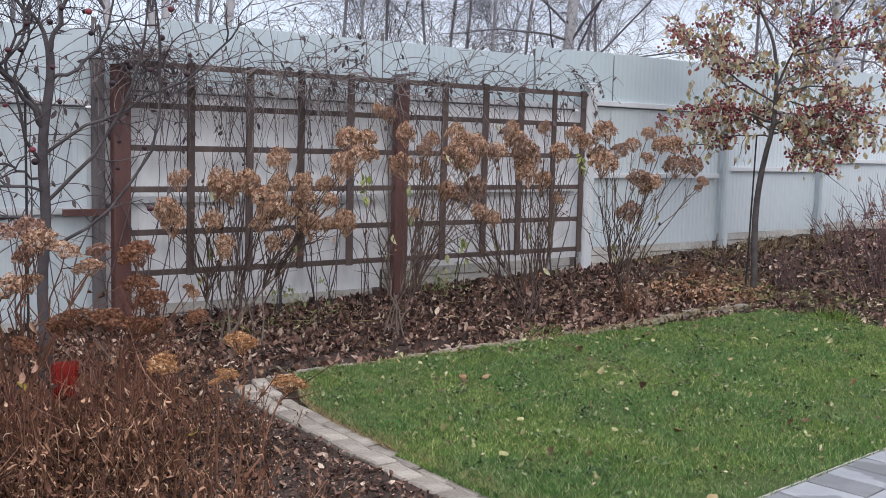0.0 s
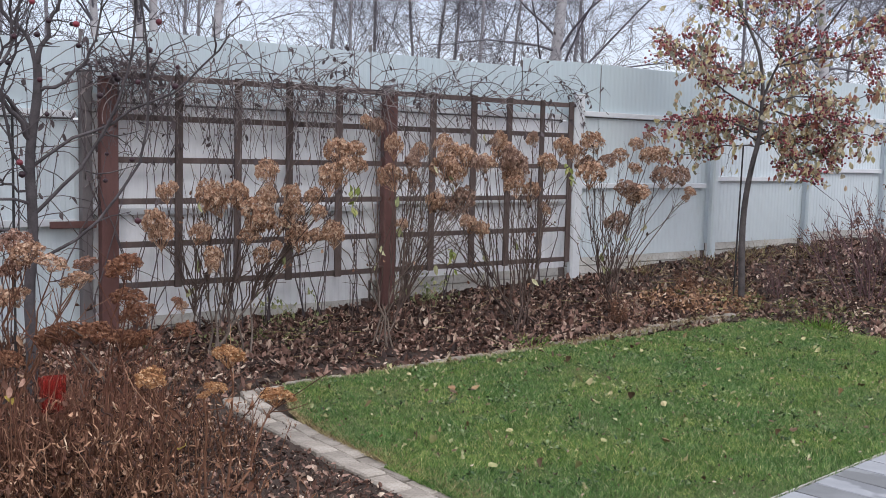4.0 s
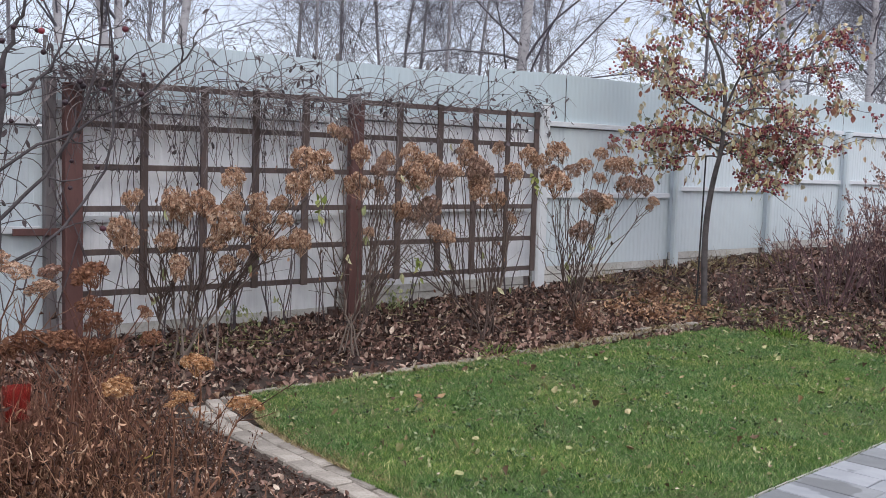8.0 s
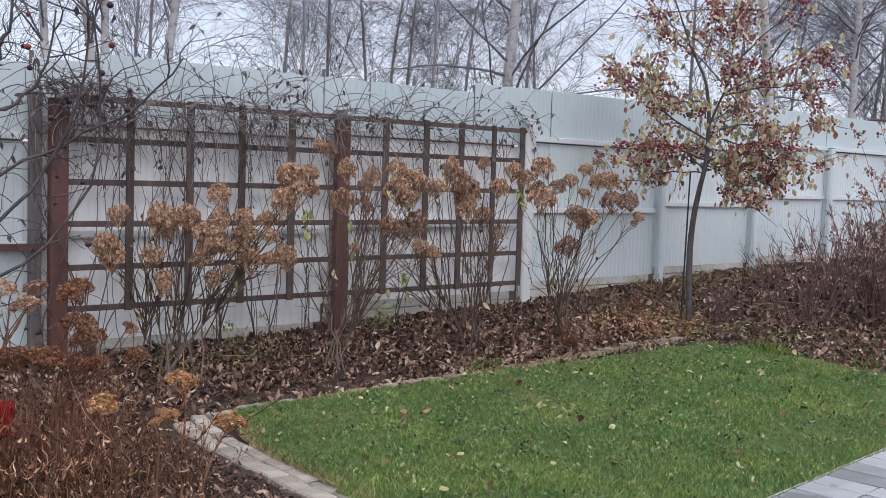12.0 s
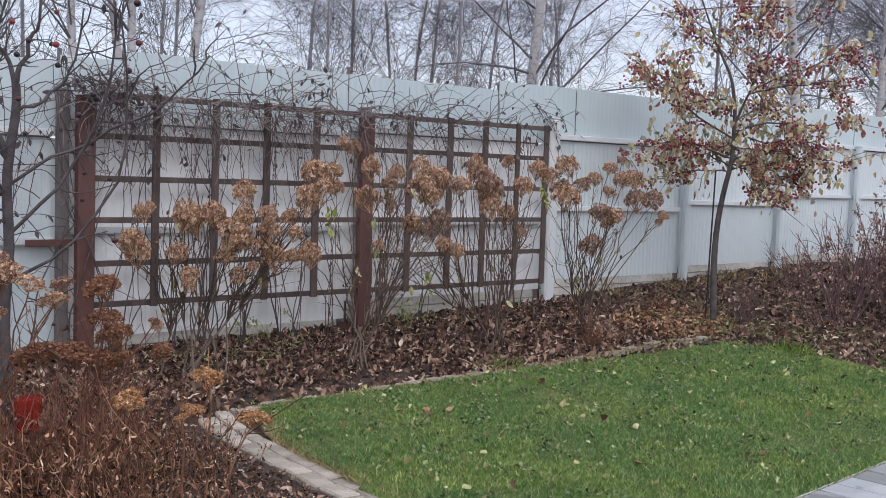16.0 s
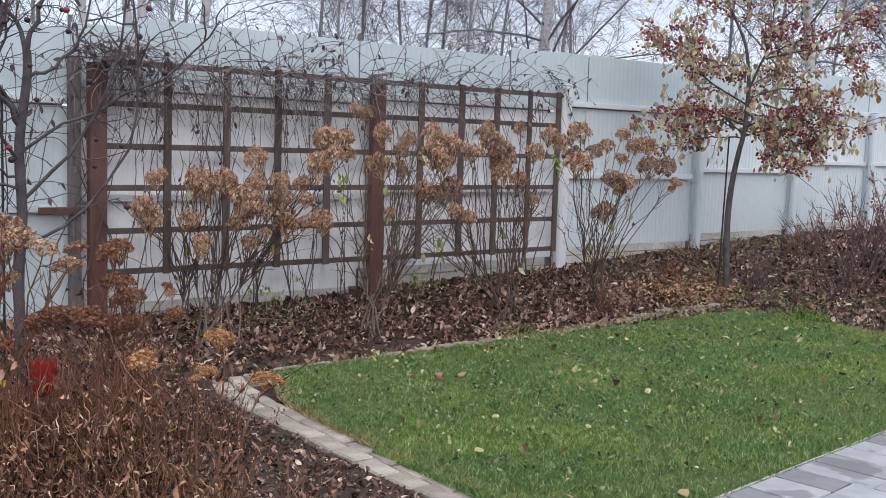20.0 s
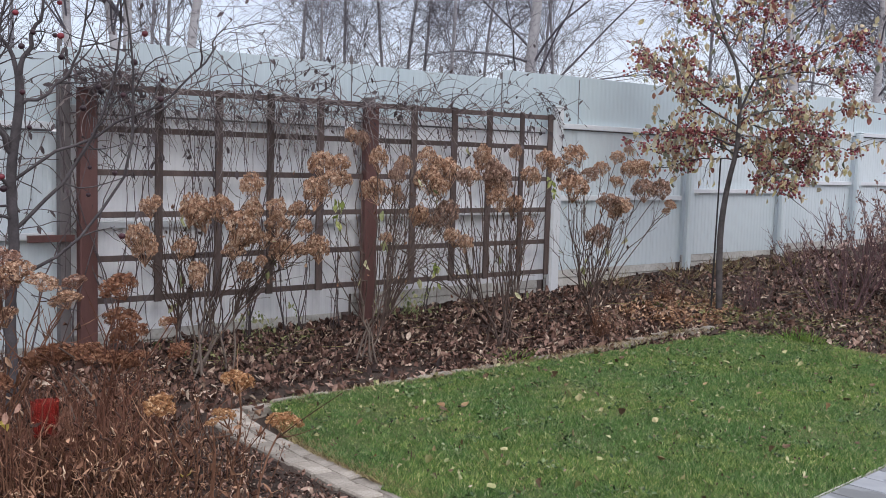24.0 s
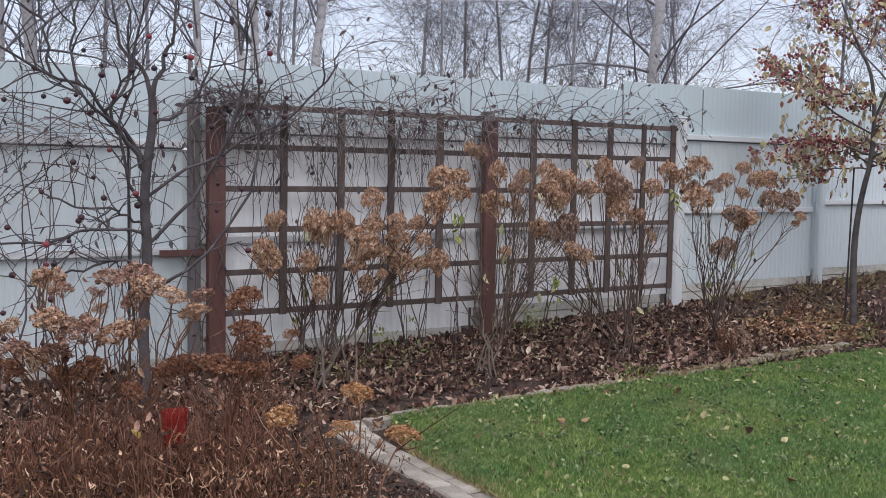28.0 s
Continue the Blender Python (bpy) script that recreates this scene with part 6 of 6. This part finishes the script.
# ---- climbing vine on trellis and fence ----
def make_vine():
    rng = np.random.default_rng(131)
    y0 = 8.22
    vine = holder("climbing_vine", 3.5, 8.2, 0.05, "bare tangled climbing vine on the trellis and fence", "vine")
    off = np.array([3.5, 8.2, 0.05])

    def add(name, batches, mat, k=4, single=True):
        if single:
            for pts, rad in batches:
                for a, r in zip(pts, rad):
                    v, f = tubes([(a[None], r[None])], k)
                    part(name, raw_mesh(name, v - off, f, mat, True), mat, vine)
        else:
            v, f = tubes(batches, k)
            part(name, raw_mesh(name, v - off, f, mat, True), mat, vine, kind="stuff")

    ends = []
    # stems that climb from the soil, densest towards the brown post
    c = 68
    clumps = np.array([3.42, 3.55, 3.72, 3.98, 4.22, 4.33, 4.62, 4.98, 5.15, 5.52, 6.15, 6.6, 7.3, 7.9])
    x = np.concatenate([clumps[rng.integers(0, 10, 38)] + rng.normal(0, 0.03, 38), clumps[rng.integers(10, 14, 14)] + rng.normal(0, 0.05, 14), rng.uniform(1.1, 3.2, 16)])
    s = np.column_stack([x, y0 - rng.uniform(0.0, 0.08, c), foot(x) * 0.9])
    p = grow(rng, s, np.tile([[0, 0, 1.0]], (c, 1)), rng.uniform(1.6, 2.45, c), 18, 0.13, 0.13)
    p[..., 1] = np.clip(p[..., 1], 8.10, 8.285)
    for k in range(0, c, 6):
        add("climbing_stem", [(p[k:k + 6], taper(len(p[k:k + 6]), 18, rng.uniform(0.0035, 0.0095, len(p[k:k + 6])), 0.003))], M_VINE)
    ends.append(p.reshape(-1, 3))
    # runners along the top
    c = 110
    s = np.column_stack([rng.uniform(3.0, 7.4, c), np.full(c, 8.24), rng.uniform(2.0, 2.25, c)])
    way = np.column_stack([rng.normal(0.5, 0.8, c), rng.normal(0, 0.1, c), rng.normal(0.4, 0.5, c)])
    p = grow(rng, s, way, rng.uniform(0.4, 1.2, c), 16, 0.19, -0.08)
    p[..., 1] = np.clip(p[..., 1], 8.05, 8.40)
    for k in range(0, c, 10):
        add("runner", [(p[k:k + 10], taper(len(p[k:k + 10]), 16, 0.0046, 0.0022))], (M_VINELIGHT, M_VINE, M_VINEBROWN)[k // 10 % 3])
    ends.append(p.reshape(-1, 3))
    # dark crooked lengths that hang from the top slat
    c = 60
    x = np.concatenate([clumps[rng.integers(0, 10, 42)] + rng.normal(0, 0.07, 42), clumps[rng.integers(10, 14, 18)] + rng.normal(0, 0.1, 18)])
    s = np.column_stack([x, rng.uniform(8.12, 8.27, c), rng.uniform(1.95, 2.2, c)])
    way = np.column_stack([rng.normal(0, 0.45, c), np.zeros(c), -np.ones(c)])
    p = grow(rng, s, way, rng.uniform(0.25, 0.75, c), 12, 0.14, -0.06)
    p[..., 1] = np.clip(p[..., 1], 8.08, 8.285)
    for k in range(0, c, 10):
        add("hanging_vine", [(p[k:k + 10], taper(10, 12, rng.uniform(0.0032, 0.0075, 10), 0.0022))], M_VINE)
    ends += [p.reshape(-1, 3), p.reshape(-1, 3)]
    # pale hanging ends
    c = 154
    s = np.column_stack([np.concatenate([rng.uniform(3.3, 4.5, 50), rng.normal(4.95, 0.45, 70), rng.uniform(5.4, 6.5, 34)]), np.full(c, 8.21), rng.uniform(2.0, 2.2, c)])
    way = np.column_stack([rng.normal(0, 0.8, c), rng.normal(-0.1, 0.1, c), rng.normal(-0.1, 0.5, c)])
    p = grow(rng, s, way, rng.uniform(0.25, 0.85, c), 14, 0.20, -0.13)
    p[..., 1] = np.clip(p[..., 1], 8.02, 8.25)
    for k in range(0, c, 22):
        add("hanging_tip", [(p[k:k + 22], taper(22, 14, 0.0050, 0.002))], M_VINELIGHT, 3, False)
    # the thatch of stems combed over the brown post
    c = 100
    s = np.column_stack([rng.normal(3.30, 0.17, c), rng.uniform(8.10, 8.34, c), rng.normal(2.24, 0.08, c)])
    way = np.column_stack([rng.normal(0.7, 0.7, c), rng.normal(0, 0.2, c), rng.normal(0.25, 0.5, c)])
    p = grow(rng, s, way, rng.uniform(0.25, 0.8, c), 14, 0.10, -0.17)
    p[..., 1] = np.clip(p[..., 1], 8.02, 8.42)
    for k in range(0, c, 25):
        add("thatch", [(p[k:k + 25], taper(25, 14, 0.0036, 0.0015))], M_VINE if k % 50 else M_VINEBROWN, 3, False)
    ends.append(p.reshape(-1, 3))
    # loops on the fence beside the post
    c = 100
    s = np.column_stack([rng.uniform(0.9, 3.1, c), np.full(c, 8.36), rng.uniform(0.5, 2.25, c)])
    way = np.column_stack([rng.normal(0, 1, c), np.zeros(c), rng.normal(0, 0.8, c)])
    p = grow(rng, s, way, rng.uniform(0.4, 1.3, c), 16, 0.17, -0.07)
    p[..., 1] = np.clip(p[..., 1], 8.28, 8.41)
    p[..., 2] = np.clip(p[..., 2], 0.1, 2.39)
    for k in range(0, c, 10):
        add("loop", [(p[k:k + 10], taper(10, 16, 0.0044, 0.0020))], M_VINE if k % 40 else M_VINELIGHT)
    ends.append(p.reshape(-1, 3))
    # a brown tangle along the upper rail of the fence
    c = 100
    s = np.column_stack([rng.uniform(0.7, 2.5, c), rng.uniform(8.30, 8.42, c), rng.normal(1.88, 0.07, c)])
    way = np.column_stack([rng.choice([-1.0, 1.0], c), np.zeros(c), rng.normal(0, 0.35, c)])
    p = grow(rng, s, way, rng.uniform(0.25, 0.8, c), 9, 0.2, -0.03)
    p[..., 1] = np.clip(p[..., 1], 8.26, 8.41)
    for k in range(0, c, 50):
        add("tangle", [(p[k:k + 50], taper(50, 9, 0.0036, 0.0016))], M_VINELIGHT if k else M_VINEBROWN, 3, False)
    # arching shoots over the sheet top near the white post
    c = 52
    s = np.column_stack([rng.uniform(3.8, 8.4, c), np.full(c, 8.26), rng.uniform(2.1, 2.25, c)])
    way = np.column_stack([rng.normal(0.6, 0.5, c), np.zeros(c), rng.uniform(0.7, 1.4, c)])
    p = grow(rng, s, way, rng.uniform(0.4, 1.3, c), 18, 0.10, -0.11)
    p[..., 1] = np.clip(p[..., 1], 8.18, 8.42)
    add("arching_shoot", [(p, taper(c, 18, 0.0036, 0.0016))], M_VINE)
    ends.append(p.reshape(-1, 3))
    # leafy shoots that droop over the white post
    c = 9
    s = np.column_stack([rng.uniform(8.15, 8.45, c), np.full(c, 8.34), rng.uniform(2.34, 2.48, c)])
    way = np.column_stack([rng.uniform(0.5, 1.0, c), np.zeros(c), rng.uniform(-0.3, 0.4, c)])
    p = grow(rng, s, way, rng.uniform(0.45, 0.85, c), 14, 0.10, -0.20)
    p[..., 1] = np.clip(p[..., 1], 8.30, 8.38)
    add("drooping_shoot", [(p, taper(c, 14, 0.0036, 0.0018))], M_VINE)
    q = p[:, 3:].reshape(-1, 3)
    q = q[rng.integers(0, len(q), 70)] + rng.normal(0, 0.012, (70, 3))
    v, f = leaf_cloud(rng, q - off, rng.uniform(0.03, 0.06, 70), 0.55, 1.0, 0.8, hang=True)
    part("hanging_foliage", raw_mesh("dark_leaves", v, f, M_VINE), M_VINE, vine, "dark withered leaves on drooping shoots", kind="stuff")
    e = np.concatenate(ends)
    q = e[rng.integers(0, len(e), 900)]
    q = q[(q[:, 2] > 0.9)] + np.array([0, -0.02, 0])
    v, f = leaf_cloud(rng, q - off, rng.uniform(0.03, 0.085, len(q)), 0.5, 1.0, 0.8, hang=True)
    part("foliage", raw_mesh("leaves", v, f, M_VINE), M_VINE, vine, "last dark withered vine leaves", kind="stuff")


make_vine()


# ---- brown shrubs beyond the lawn ----
def shrub(seed, height, stems, leaves, label, thin=1.0):
    rng = np.random.default_rng(seed)
    bush = holder("shrub", 0, 0, 0, label, "shrub", "brown shrubs")
    s = np.column_stack([rng.normal(0, 0.13, (stems, 2)), np.full(stems, -0.03)])
    way = np.column_stack([s[:, :2] * 2.2 + rng.normal(0, 0.20, (stems, 2)), np.ones(stems)])
    p = grow(rng, s, way, rng.uniform(0.6, 1.0, stems) * height, 8, 0.07, 0.03)
    c1 = stems * 5
    s1, d1, _ = side_shoots(rng, p, c1, 0.25, 1.0, rng.uniform(0.3, 0.8, c1))
    b1 = grow(rng, s1, d1, rng.uniform(0.08, 0.28, c1) * height, 5, 0.10, 0.06)
    for k in range(stems):
        v, f = tubes([(p[k:k + 1], taper(1, 8, 0.0085 * thin, 0.0034))], 5)
        part("stem", raw_mesh("stem", v, f, M_TWIG, True), M_TWIG, bush)
    v, f = tubes([(b1, taper(c1, 5, 0.0038, 0.0020))], 3)
    part("brushwood", raw_mesh("twigs", v, f, M_TWIG, True), M_TWIG, bush, kind="stuff")
    e = np.concatenate([b1[:, 3:].reshape(-1, 3), p[:, 5:].reshape(-1, 3)])
    e = e[e[:, 2] > 0.25 * height]
    tufts = leaves // 9
    q = np.repeat(e[rng.integers(0, len(e), tufts)], 9, axis=0)
    q = q + rng.normal(0, 0.024, q.shape)
    v, f = leaf_cloud(rng, q, rng.uniform(0.022, 0.055, len(q)), 0.8, 1.5, 0.8, hang=True)
    part("foliage", raw_mesh("leaves", v, f, M_SHRUBLEAF), M_SHRUBLEAF, bush, "withered pinkish brown leaves", kind="stuff")
    return bush


def make_shrubs():
    rng = random.Random(37)
    bare = shrub(151, 1.2, 15, 120, "bare dark purplish brown shrub with upright stems")
    leafy_one = shrub(152, 1.34, 16, 640, "dense shrub with purplish stems and withered pinkish brown leaves")
    tall = shrub(153, 1.72, 22, 2500, "tall dense shrub with withered pale brown leaves")
    used = set()
    for x, y, src, s in ((12.6, 7.7, bare, 0.62), (10.95, 6.19, bare, 1.05), (12.3, 6.7, bare, 1.1), (11.6, 5.75, leafy_one, 0.9),
                         (12.2, 5.8, leafy_one, 0.98), (12.9, 6.4, leafy_one, 1.0), (11.6, 5.0, leafy_one, 0.98), (12.3, 4.95, tall, 1.16), (12.8, 5.35, tall, 1.12), 
                         (10.9, 4.4, leafy_one, 0.92), (11.5, 4.2, tall, 0.88), (13.2, 4.6, tall, 1.05), (12.0, 3.4, tall, 0.95), (13.0, 3.7, tall, 1.05),
                         (14.0, 4.2, tall, 1.1), (13.8, 6.3, leafy_one, 1.05), (10.35, 6.9, bare, 0.55), (13.9, 7.5, bare, 0.75), (14.6, 7.2, leafy_one, 0.9)):
        m = pose(x, y, float(ground_z(x, y)), rng.uniform(-4, 4), rng.uniform(-4, 4), rng.uniform(0, 360))
        if src.name in used:
            ob = copy_thing(src, m)
        else:
            used.add(src.name)
            ob = src
            ob.matrix_basis = m
        ob.scale = (s, s, s)


make_shrubs()


# ---- green tufts and a small conifer by the path ----
def tuft(name, x, y, count, height, mat, label, seed, wide=0.0075):
    rng = np.random.default_rng(seed)
    s = np.column_stack([rng.normal(0, 0.09, (count, 2)), np.full(count, 0.0)])
    way = np.column_stack([s[:, :2] * 6 + rng.normal(0, 0.4, (count, 2)), np.ones(count)])
    p = grow(rng, s, way, rng.uniform(0.6, 1.1, count) * height, 5, 0.12, -0.10)
    v, f = tubes([(p, taper(count, 5, wide, 0.001))], 3)
    ob = new(name, raw_mesh(name, v, f, mat, True))
    ob.matrix_basis = pose(x, y, float(ground_z(x, y)))
    tagged(ob, label, "grass tuft", "green tufts")


tuft("grass_tuft", 9.22, 5.62, 170, 0.17, M_GREENLEAF, "bright green tuft of leaves at the lawn corner", 161)
tuft("grass_tuft", 9.22, 5.45, 60, 0.13, M_GREENLEAF, "bright green tuft of leaves at the lawn corner", 164)
tuft("grass_tuft", 9.22, 3.86, 150, 0.17, M_GREENLEAF, "yellowish green tuft of leaves beside the lawn", 162)
tuft("grass_tuft", 9.5, 4.7, 50, 0.10, M_GREENLEAF, "small green tuft of leaves beside the lawn", 165)
tuft("grass_tuft", 6.15, 6.45, 40, 0.16, M_GREENLEAF, "thin yellow-green tuft in the leaf litter", 163)


for k, (tx, ty) in enumerate(((10.7, 8.15), (11.4, 8.1), (11.9, 8.2), (12.5, 8.0), (9.6, 8.2), (10.25, 7.4), (13.1, 8.1))):
    tuft("straw_tuft", tx, ty, 46, 0.26, M_STRAW, "tuft of pale dry straw at the fence foot", 180 + k, 0.0045)


def make_conifer():
    rng = np.random.default_rng(171)
    x, y = 4.62, 1.70
    bush = holder("dwarf_conifer", x, y, 0.0, "low yellow-green dwarf conifer beside the path", "shrub")
    c = 70
    s = np.zeros((c, 3))
    s[:, 2] = rng.uniform(0, 0.1, c)
    way = np.column_stack([rng.normal(0, 0.8, (c, 2)), rng.uniform(0.4, 1.2, c)])
    p = grow(rng, s, way, rng.uniform(0.24, 0.40, c), 6, 0.08, 0.05)
    v, f = tubes([(p, taper(c, 6, 0.005, 0.002))], 3)
    part("brushwood", raw_mesh("branches", v, f, M_TWIG, True), M_TWIG, bush, kind="stuff")
    e = p[:, 1:].reshape(-1, 3)
    q = e[rng.integers(0, len(e), 2600)] + rng.normal(0, 0.03, (2600, 3))
    q[:, 2] = np.maximum(q[:, 2], 0.02)
    v, f = leaf_cloud(rng, q, rng.uniform(0.018, 0.04, len(q)), 0.28, 0.4, 0.3)
    part("foliage", raw_mesh("foliage", v, f, M_CONIFER), M_CONIFER, bush, kind="stuff")


make_conifer()


# ---- sprigs of late green leaves among the hydrangeas ----
def sprig(x, y, z, count, seed):
    rng = np.random.default_rng(seed)
    foot_z = float(ground_z(x, y))
    plant = holder("leafy_sprig", x, y, foot_z, "thin green sprig with a few last pale green leaves", "plant", "late green sprigs")
    top = z - foot_z
    p = limb([(0.05, 0.1, 0), (0.03, 0.06, top * 0.5), (0, 0, top), (-0.02, 0, top + 0.16)], 12)
    v, f = tubes([(p[None], taper(1, 12, 0.0035, 0.0015))], 5)
    part("stalk", raw_mesh("stalk", v, f, M_STEM, True), M_STEM, plant)
    for k in range(count):
        v, f = leaf_cloud(rng, [(0, 0, 0)], rng.uniform(0.055, 0.10), 0.55, 0.8, 0.4, hang=True)
        q = p[rng.integers(7, 12)] + rng.normal(0, 0.02, 3)
        part("leaf", raw_mesh("leaf", v, f, M_SPRIG), M_SPRIG, plant, at=pose(*q))


sprig(4.79, 7.05, 1.16, 11, 221)
sprig(7.07, 6.95, 1.33, 9, 222)
sprig(5.77, 7.0, 0.62, 7, 223)


# ---- a few pale and yellow leaves caught among the stems ----
def caught_leaf(x, y, z, size, mat, label, seed):
    rng = np.random.default_rng(seed)
    v, f = leaf_cloud(rng, [(0, 0, 0)], size, 0.5, 1.6, 0.5, hang=True)
    s = np.array([[(0, 0, 0), (0.004, 0, -0.5 * (z + 0.1)), (0, 0.01, -(z + 0.1))]])
    tv, tf = tubes([(s, np.full((1, 3), 0.0022))], 4)
    plant = holder("leaf_stalk", x, y, z, label, "leaf", "leaves caught among stems")
    part("stalk", raw_mesh("stalk", tv, tf, M_DRYSTEM, True), M_DRYSTEM, plant)
    part("leaf", raw_mesh("leaf", v, f, mat), mat, plant)


caught_leaf(1.44, 4.30, 0.60, 0.085, M_YELLOW, "bright yellow leaf on a dry stalk", 201)
caught_leaf(1.80, 3.62, 0.52, 0.065, M_YELLOW, "pale yellow leaf on a dry stalk", 202)
caught_leaf(1.41, 4.25, 0.66, 0.05, M_PETAL_PINK, "pale curled leaf on a dry stalk", 203)
caught_leaf(1.47, 4.28, 0.68, 0.05, M_PETAL_PINK, "pale curled leaf on a dry stalk", 204)
caught_leaf(1.26, 3.75, 0.44, 0.05, M_PETAL_PINK, "pale curled leaf on a dry stalk", 205)
caught_leaf(1.42, 3.10, 0.42, 0.06, M_GREENLEAF, "dark green leaf among dry stems", 206)


# ---- low weeds and crumbs in the lawn ----
def make_weeds():
    rng = np.random.default_rng(211)
    n = 170
    cx, cy = rng.uniform(3.4, 8.9, n), rng.uniform(3.2, 6.1, n)
    cy = np.maximum(cy, path_edge(cx) + 0.05)
    k = 16
    pos = np.stack([np.repeat(cx, k) + rng.normal(0, 0.035, n * k), np.repeat(cy, k) + rng.normal(0, 0.035, n * k), rng.uniform(0.020, 0.040, n * k)], -1)
    v, f = leaf_cloud(rng, pos, rng.uniform(0.012, 0.032, n * k), 0.7, 0.6, 0.4, 0.5)
    tagged(new("lawn_weeds", raw_mesh("lawn_weeds", v, f, M_WEED)), "low broad-leaved weeds in the lawn", "weeds", kind="stuff")
    n = 300
    x, y = rng.uniform(3.45, 8.95, n), 6.3 - 3.1 * rng.uniform(0, 1, n) ** 1.3
    y = np.clip(y, path_edge(x) + 0.03, back_edge(x) - 0.05)
    v, f = leaf_cloud(rng, np.stack([x, y, rng.uniform(0.028, 0.042, n)], -1), rng.uniform(0.02, 0.055, n), 0.6, 1.5, 0.8, 0.5)
    tagged(new("pale_lawn_leaves", raw_mesh("pale_lawn_leaves", v, f, M_PALEGREEN)), "small pale green and yellow leaves lying in the grass", "leaves", kind="stuff")
    n = 1500
    x, y = rng.uniform(3.35, 8.95, n), rng.uniform(3.05, 6.15, n)
    y = np.maximum(y, path_edge(x) + 0.03)
    v, f = leaf_cloud(rng, np.stack([x, y, rng.uniform(0.02, 0.035, n)], -1), rng.uniform(0.010, 0.026, n), 0.5, 1.2, 0.6, 0.5)
    tagged(new("leaf_crumbs", raw_mesh("leaf_crumbs", v, f, M_LITTER)), "small brown crumbs of leaves in the grass", "leaves", kind="stuff")


make_weeds()
